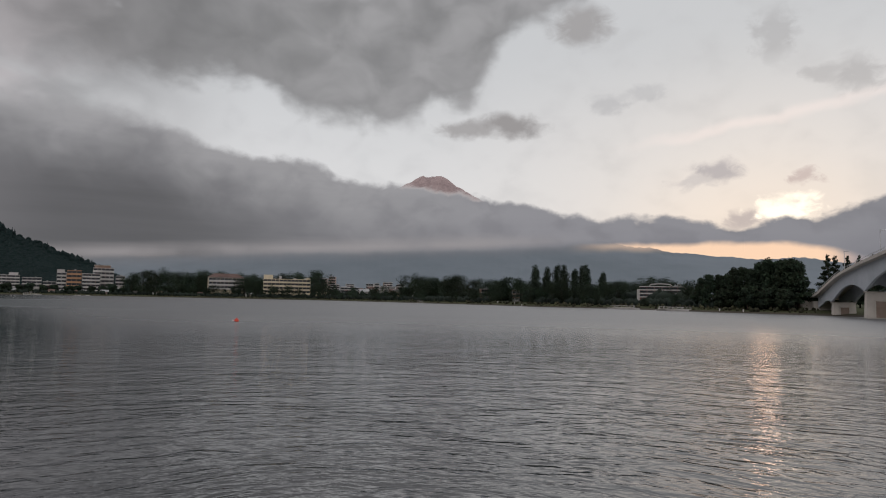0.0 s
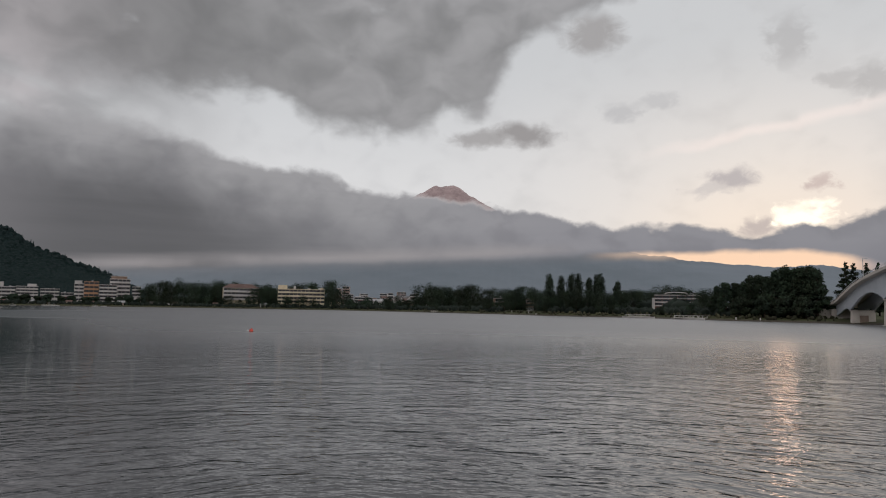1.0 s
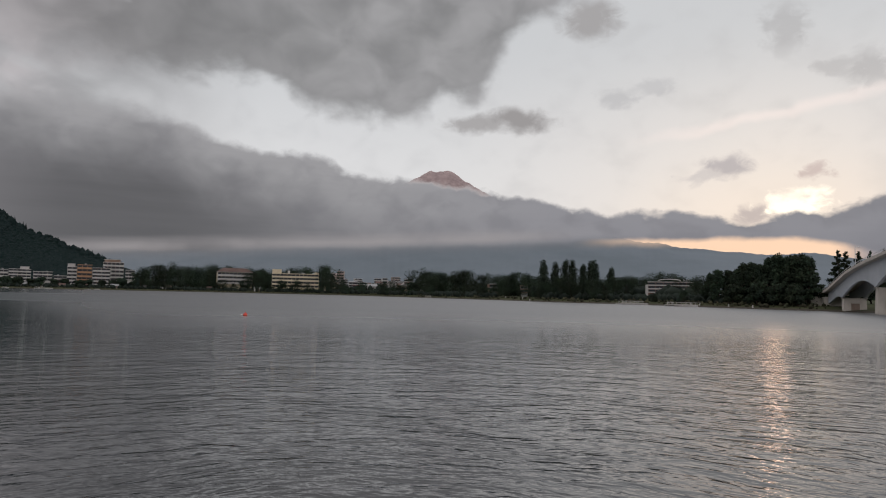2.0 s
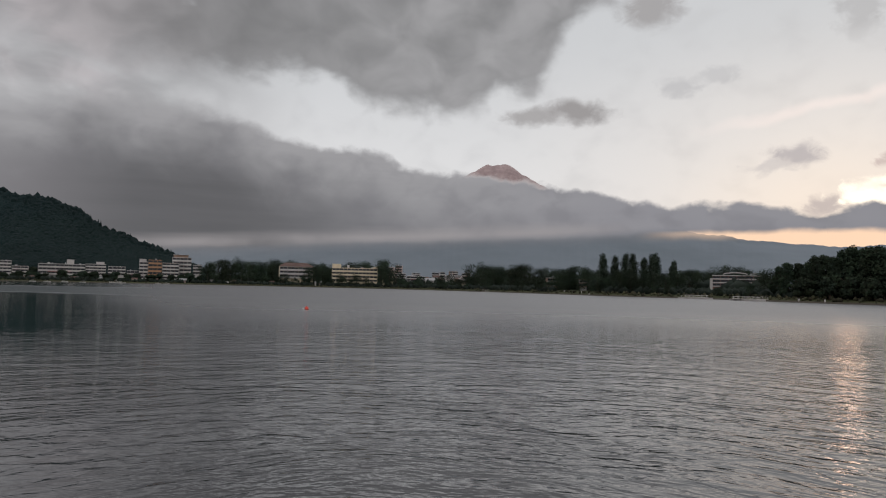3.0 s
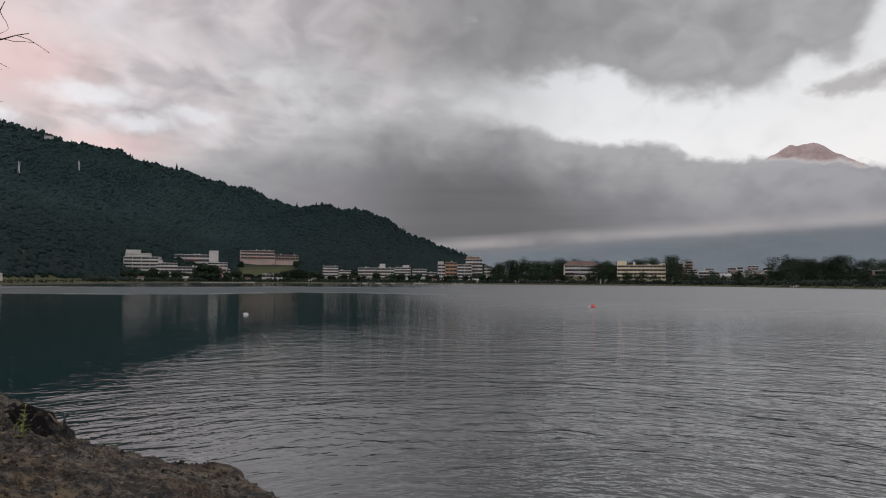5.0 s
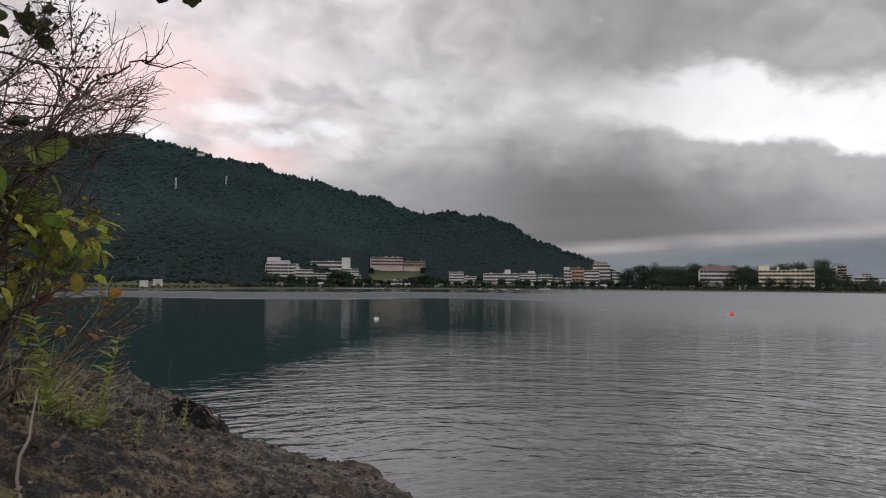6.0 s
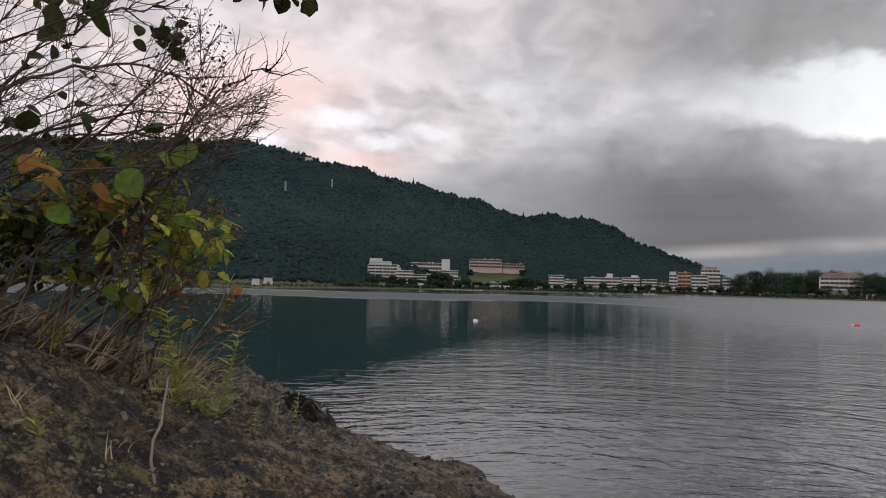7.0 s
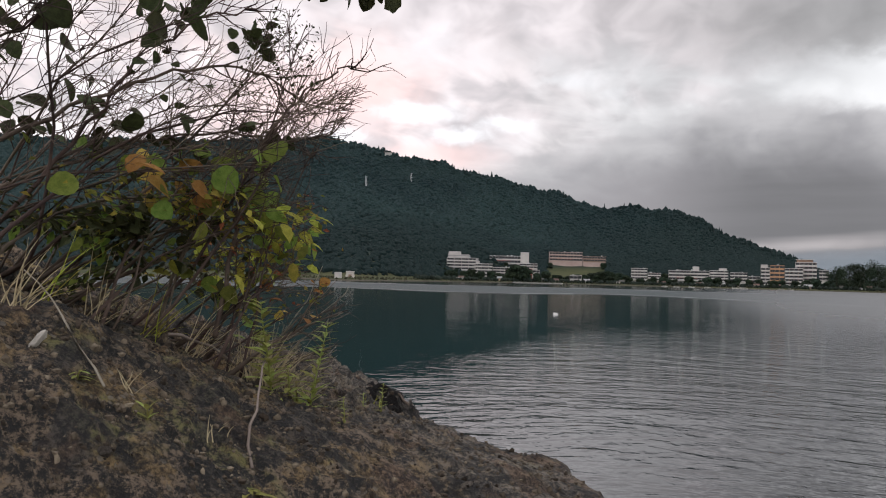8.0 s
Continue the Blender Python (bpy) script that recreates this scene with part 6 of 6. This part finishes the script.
def bough_through(marks, radius, twigs, mat, r, ln=0.28):
    """A long limb that bends past a few bearings and elevations, with side twigs."""
    vs, fs = [], []
    pts = []
    for k in range(len(marks) - 1):
        a, b2 = seen(*marks[k], r), seen(*marks[k + 1], r + 0.04)
        pts += [a.lerp(b2, q / 4) + Vector((rnd.gauss(0, 0.007), rnd.gauss(0, 0.007), rnd.gauss(0, 0.007))) for q in range(4)]
    pts.append(seen(*marks[-1], r))
    n = len(pts) - 1
    tube(vs, fs, pts, [radius * (1 - 0.75 * k / n) for k in range(n + 1)], 6)
    for k in range(twigs):
        i = rnd.randint(n // 4, n - 1)
        d = (pts[i + 1] - pts[i]).normalized() + UP * rnd.uniform(-0.5, 1.1) + RIGHT * rnd.uniform(-0.3, 0.7) + AWAY * rnd.uniform(-0.5, 0.5)
        tw = wander(rnd, pts[i], d, ln * rnd.uniform(0.4, 1.0), 5, UP * 0.2, 0.2)
        tube(vs, fs, tw, [max(0.0012, radius * 0.4 * (1 - 0.15 * q)) for q in range(6)], 4)
        tips.extend((tw[q], (tw[q] - tw[q - 1]).normalized()) for q in range(1, 6))
        for q in (2, 3, 4):
            sub = wander(rnd, tw[q], d + Vector((rnd.gauss(0, 0.7), rnd.gauss(0, 0.7), rnd.gauss(0.2, 0.6))), ln * rnd.uniform(0.15, 0.4), 3, Vector((0, 0, 0)), 0.2)
            tube(vs, fs, sub, [0.0014, 0.0012, 0.001, 0.0007], 3)
            tips.append((sub[3], (sub[3] - sub[2]).normalized()))
    part("limb", mesh_from("limb", vs, fs, mat, smooth=True), None, shrub)


bough_through([(-73.5, -5.5), (-72.4, 0.5), (-71.6, 6.0), (-70.0, 11.2), (-67.6, 14.3), (-64.4, 16.6), (-62.8, 17.0)], 0.010, 13, M_TWIG, 2.55)
bough_through([(-72.2, 1.5), (-70.4, 4.4), (-67.5, 5.6), (-64.7, 5.4)], 0.006, 6, M_TWIG, 2.6, 0.16)
bough_through([(-96, 4.0), (-88.3, 8.8), (-83, 12.6), (-77.3, 15.2), (-72.2, 16.2), (-68.5, 14.9), (-65.7, 12.8)], 0.009, 16, M_TWIG, 2.5)
bough_through([(-95, 1.0), (-87, 6.0), (-80, 9.6), (-73, 11.0), (-67, 10.8), (-64.3, 11.8)], 0.008, 14, M_TWIG, 2.6)
bough_through([(-92, -3.0), (-86, 6.0), (-82, 12.0), (-79, 17.0), (-74, 20.0), (-70, 20.6)], 0.009, 14, M_TWIG, 2.55)
bough_through([(-98, 8.0), (-93, 13.0), (-88.5, 16.0), (-84.5, 18.5)], 0.008, 12, M_TWIG, 2.3)
for tip in ((-62.6, -3.2), (-63.0, -1.6), (-63.9, -0.6), (-65.0, 0.6), (-64.0, -4.6)):
    bough_through([(-70.5 + 0.3 * tip[1], -6.6), (-67.5, -4.9 + tip[1] * 0.3), tip], 0.0042, 3, M_DEADWOOD, 2.6, 0.10)


def put_leaf(me, p, d, size, hang):
    f = (d + Vector((rnd.gauss(0, 0.5), rnd.gauss(0, 0.5), rnd.gauss(-hang, 0.4)))).normalized()
    u = Vector((rnd.gauss(0, 0.6) + 0.5, rnd.gauss(0, 0.6), 1.0 - 0.7 * hang)).normalized()
    s = f.cross(u).normalized()
    u = s.cross(f)
    m = Matrix((f, s, u)).transposed().to_4x4()
    return Matrix.Translation(p) @ m @ Matrix.Scale(size, 4)


def leaves(count, me, size, az0, az1, el0, el1, hang=0.5, name="leaf"):
    """Leaves on shoots within a span of the shrub."""
    ok = [t for t in tips if az0 < bearing(t[0])[0] < az1 and el0 < bearing(t[0])[1] < el1]
    rnd.shuffle(ok)
    for p, d in ok[:count]:
        part(name, me, None, shrub, m=put_leaf(me, p, d, rnd.uniform(*size), hang))


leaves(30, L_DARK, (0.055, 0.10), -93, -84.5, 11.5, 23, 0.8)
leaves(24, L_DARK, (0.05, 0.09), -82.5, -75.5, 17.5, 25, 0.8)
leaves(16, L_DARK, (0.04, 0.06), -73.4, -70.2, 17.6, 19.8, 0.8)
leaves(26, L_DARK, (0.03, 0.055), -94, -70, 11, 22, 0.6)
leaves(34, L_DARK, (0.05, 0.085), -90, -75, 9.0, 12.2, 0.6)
leaves(5, L_DARK, (0.055, 0.075), -71, -68, 10.5, 12.5, 0.6)
leaves(16, L_RUST, (0.06, 0.105), -80, -74, 5.5, 9.0, 0.6)
leaves(26, L_YROUND, (0.055, 0.10), -79, -69, 4.5, 10.0, 0.5)
leaves(70, L_YELLOW, (0.05, 0.085), -77, -65, -0.5, 5.0, 0.4)
leaves(36, L_GREEN, (0.055, 0.085), -71, -65.5, 0.5, 5.0, 0.4)
leaves(44, L_YROUND, (0.04, 0.08), -90, -70, 0.0, 9.5, 0.5)
leaves(44, L_GREEN, (0.045, 0.08), -88, -80, -1.0, 4.0, 0.4)
leaves(24, L_DARK, (0.045, 0.08), -92, -74, -4.0, 4.0, 0.4)
leaves(7, L_RUST, (0.035, 0.055), -70, -65, -4.5, 0.0, 0.3)
leaves(14, L_YROUND, (0.06, 0.09), -78, -70, -5.5, -1.0, 0.5)


def foliage(count, mats, size, az0, az1, el0, el1, label, seed):
    """Small leaves, too many to count, joined."""
    rs = np.random.RandomState(seed)
    ok = [t for t in tips if az0 < bearing(t[0])[0] < az1 and el0 < bearing(t[0])[1] < el1]
    vs, fs, idx = [], [], []
    shape = ((0, 0, 0), (0.45, -0.3, 0.1), (1.0, 0, -0.15), (0.45, 0.3, 0.1))
    for k in range(count if ok else 0):
        p, d = ok[rs.randint(len(ok))]
        p = p + Vector(rs.normal(0, 0.02, 3))
        m = put_leaf(None, p, d, rs.uniform(*size), 0.4)
        b0 = len(vs)
        vs += [m @ Vector(q) for q in shape]
        fs += [(b0, b0 + 1, b0 + 2), (b0, b0 + 2, b0 + 3)]
        idx += [rs.randint(len(mats))] * 2
    tagged(part("foliage", mesh_from("foliage", vs, fs, mats, index=idx), None, shrub, label), kind="stuff")


foliage(700, [M_LEAF_DARK, M_LEAF_GREEN, M_LEAF_YELLOW], (0.018, 0.042), -95, -71, -3.5, 7.0, "small mixed leaves in the dense lower growth", 3)
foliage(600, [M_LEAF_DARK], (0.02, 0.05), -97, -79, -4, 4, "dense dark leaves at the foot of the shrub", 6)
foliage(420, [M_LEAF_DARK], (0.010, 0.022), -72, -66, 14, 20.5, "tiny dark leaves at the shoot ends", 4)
foliage(380, [M_LEAF_YELLOW, M_LEAF_GREEN, M_LEAF_RUST], (0.014, 0.032), -76, -64, -3, 6, "small yellowing leaves on the outer shoots", 5)

# spray of leaves hanging from a bough overhead
bough = thing("hanging_bough", Matrix.Translation((0, 0, 0)), "dark leafy bough hanging in from overhead", "branch")
vs, fs = [], []
pts = [toward(a, e, 2.5) for a, e in ((-96, 26), (-88, 25.0), (-80, 24.0), (-73, 23.3), (-68, 22.6), (-61.0, 21.9))]
tube(vs, fs, pts, [0.010, 0.009, 0.007, 0.005, 0.004, 0.002], 5)
part("limb", mesh_from("limb", vs, fs, M_TWIG, smooth=True), None, bough)
for k in range(80):
    t = rnd.random() * 4.99
    p = pts[int(t)].lerp(pts[int(t) + 1], t % 1)
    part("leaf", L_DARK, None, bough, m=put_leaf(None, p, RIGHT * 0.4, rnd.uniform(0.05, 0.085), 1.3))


# ---- grass and weeds on the mound ----
def tuft(name, label, az, r, count, length, mat, lean, seed, width=0.0014):
    rs = random.Random(seed)
    base = toward(az, 0, r)
    base.z = float(rock_height(base.x, base.y)) - 0.01
    t = thing(name, Matrix.Translation(base), label, "grass")
    for k in range(count):
        vs, fs = [], []
        d = UP + RIGHT * rs.gauss(lean, 0.45) + AWAY * rs.gauss(0, 0.4)
        ln = length * rs.uniform(0.5, 1.1)
        p = wander(rs, Vector((rs.gauss(0, 0.02), rs.gauss(0, 0.02), 0)), d, ln, 6, RIGHT * rs.uniform(-0.2, 0.9) - UP * rs.uniform(0.1, 1.2), 0.05)
        for q, c in enumerate(p):
            w = width * (1 - (q / 6) ** 2) + 0.0003
            vs += [c - AWAY * 0.3 * w - RIGHT * w, c + AWAY * w * 0.5, c + RIGHT * w - AWAY * 0.3 * w]
        for q in range(6):
            a = q * 3
            fs += [(a, a + 1, a + 4, a + 3), (a + 1, a + 2, a + 5, a + 4)]
        part("blade", mesh_from("blade", vs, fs, mat, smooth=True), None, t)
    return t


for k, (az, r, n, ln, mat, lean, word) in enumerate((
        (-88.0, 2.15, 16, 0.22, M_STRAW, 0.2, "dry straw-coloured"), (-86.5, 2.3, 6, 0.32, M_LEAF_YELLOW, 0.4, "yellow-green"), (-83.5, 2.5, 12, 0.30, M_STRAW, 0.6, "dry straw-coloured"),
        (-79.5, 2.6, 12, 0.36, M_LEAF_YELLOW, 0.7, "yellow-green"), (-76.5, 2.65, 14, 0.36, M_STRAW, 0.9, "dry straw-coloured"), (-73.5, 2.7, 14, 0.30, M_STRAW, 0.9, "dry straw-coloured"),
        (-71.8, 2.65, 40, 0.26, M_STRAW, 0.3, "dry straw-coloured"), (-70.4, 2.55, 40, 0.24, M_STRAW, 0.4, "dry straw-coloured"), (-69.2, 2.65, 34, 0.20, M_STRAW, 0.5, "dry straw-coloured"),
        (-67.6, 2.9, 20, 0.13, M_STRAW, 0.2, "dry straw-coloured"), (-66.4, 3.2, 14, 0.14, M_STRAW, 0.3, "dry straw-coloured"), (-64.0, 3.4, 8, 0.10, M_LEAF_YELLOW, 0.1, "short yellow-green"),
        (-74.8, 2.0, 8, 0.07, M_STRAW, 0.0, "short dry"), (-61.5, 3.9, 8, 0.12, M_LEAF_YELLOW, 0.2, "short yellow-green"), (-81.0, 2.0, 8, 0.08, M_STRAW, 0.1, "short dry"))):
    tuft("grass_tuft", "%s grass tuft rooted in the rock" % word, az, r, n, ln, mat, lean, 30 + k)


def weed(label, az, r, height, rows_, leaf, seed, droop=0.0):
    """An upright weed with narrow leaves in whorls."""
    rs = random.Random(seed)
    base = toward(az, 0, r)
    base.z = float(rock_height(base.x, base.y)) - 0.01
    t = thing("weed", Matrix.Translation(base), label, "weed")
    vs, fs = [], []
    p = wander(rs, Vector((0, 0, 0)), UP + RIGHT * rs.uniform(-0.1, 0.15), height, 6, Vector((0, 0, 0)), 0.04)
    tube(vs, fs, p, [0.0035 * (1 - 0.7 * q / 6) for q in range(7)], 5)
    part("stalk", mesh_from("stalk", vs, fs, M_WEED, smooth=True), None, t)
    for k in range(rows_):
        u = (k + 0.5) / rows_ * 5.99
        c = p[int(u)].lerp(p[int(u) + 1], u % 1)
        for j in range(3):
            a = k * 1.3 + j * 2.1 + rs.random()
            d = Vector((math.cos(a), math.sin(a), rs.uniform(0.2, 0.9) - droop))
            part("leaf", L_WEED, None, t, m=Matrix.Translation(c) @ d.to_track_quat("X", "Z").to_matrix().to_4x4() @ Matrix.Scale(leaf * rs.uniform(0.7, 1.1) * (1.15 - 0.5 * k / rows_), 4))
    return t


L_WEED = leaf_mesh("leaf", M_WEED, "narrow")
weed("tall bright green weed with narrow leaves", -70.3, 2.42, 0.33, 20, 0.085, 1)
weed("tall slim yellow-green weed with narrow leaves", -67.3, 2.50, 0.33, 20, 0.070, 2)
weed("short bright green leafy weed", -68.9, 2.40, 0.12, 7, 0.065, 3, 0.4)
weed("short bright green leafy weed", -68.3, 2.44, 0.09, 6, 0.055, 4, 0.4)
weed("small green weed on bare rock", -64.3, 2.9, 0.09, 6, 0.03, 5)
weed("small green weed on bare rock", -62.6, 3.3, 0.14, 7, 0.035, 6)
weed("small green weed on bare rock", -60.9, 3.7, 0.16, 7, 0.035, 7)
weed("small green weed on bare rock", -64.6, 2.35, 0.06, 4, 0.025, 8)
weed("low rosette of bright green leaves", -72.2, 1.85, 0.02, 4, 0.065, 9, 0.5)
weed("low rosette of bright green leaves", -84.3, 1.95, 0.03, 3, 0.045, 10, 0.4)
weed("single upright yellow-green sprout", -79.6, 1.92, 0.04, 2, 0.045, 11, -0.6)


def dead_stalk(a, b, radius, label, seed, mat=M_DEADWOOD):
    rs = random.Random(seed)
    vs, fs = [], []
    pts = [a.lerp(b, k / 7) + Vector((rs.gauss(0, 0.006), rs.gauss(0, 0.006), rs.gauss(0, 0.006) + 0.02 * math.sin(k / 7 * math.pi))) for k in range(8)]
    tube(vs, fs, pts, [radius * (1 - 0.5 * k / 7) for k in range(8)], 6)
    t = thing("dead_stalk", Matrix.Translation(a), label, "stalk")
    part("stalk", mesh_from("stalk", [v - a for v in vs], fs, mat, smooth=True), None, t)


def on_rock(az, r, up=0.0):
    p = toward(az, 0, r)
    p.z = float(rock_height(p.x, p.y)) + up
    return p


dead_stalk(on_rock(-72.3, 1.95), on_rock(-71.0, 2.40, 0.10), 0.005, "grey-brown dead stalk standing on the rock", 1)
dead_stalk(on_rock(-82.5, 1.95, 0.01), on_rock(-87.5, 2.25, 0.08), 0.0035, "pale dead stalk leaning on the rock", 2)
dead_stalk(on_rock(-57.4, 4.2, -0.05), seen(-58.3, -9.6, 4.3), 0.011, "dark driftwood stick leaning against the boulder", 3, M_TWIG)
dead_stalk(on_rock(-78.0, 2.6, 0.02), on_rock(-72.5, 2.75, 0.06), 0.007, "pale fallen branch lying under the shrub", 4)

p = on_rock(-86.8, 2.0, 0.015)
b = thing("pale_stone", Matrix.Translation(p) @ Matrix.Rotation(0.9, 4, "X") @ Matrix.Diagonal((0.011, 0.042, 0.014, 1)), "pale smooth elongated stone lying on dark rock", "stone")
part("stone", stone_mesh(61, material("pale_stone", (0.22, 0.205, 0.18), (0.34, 0.315, 0.28), 6.0, 0.8), 3), None, b)
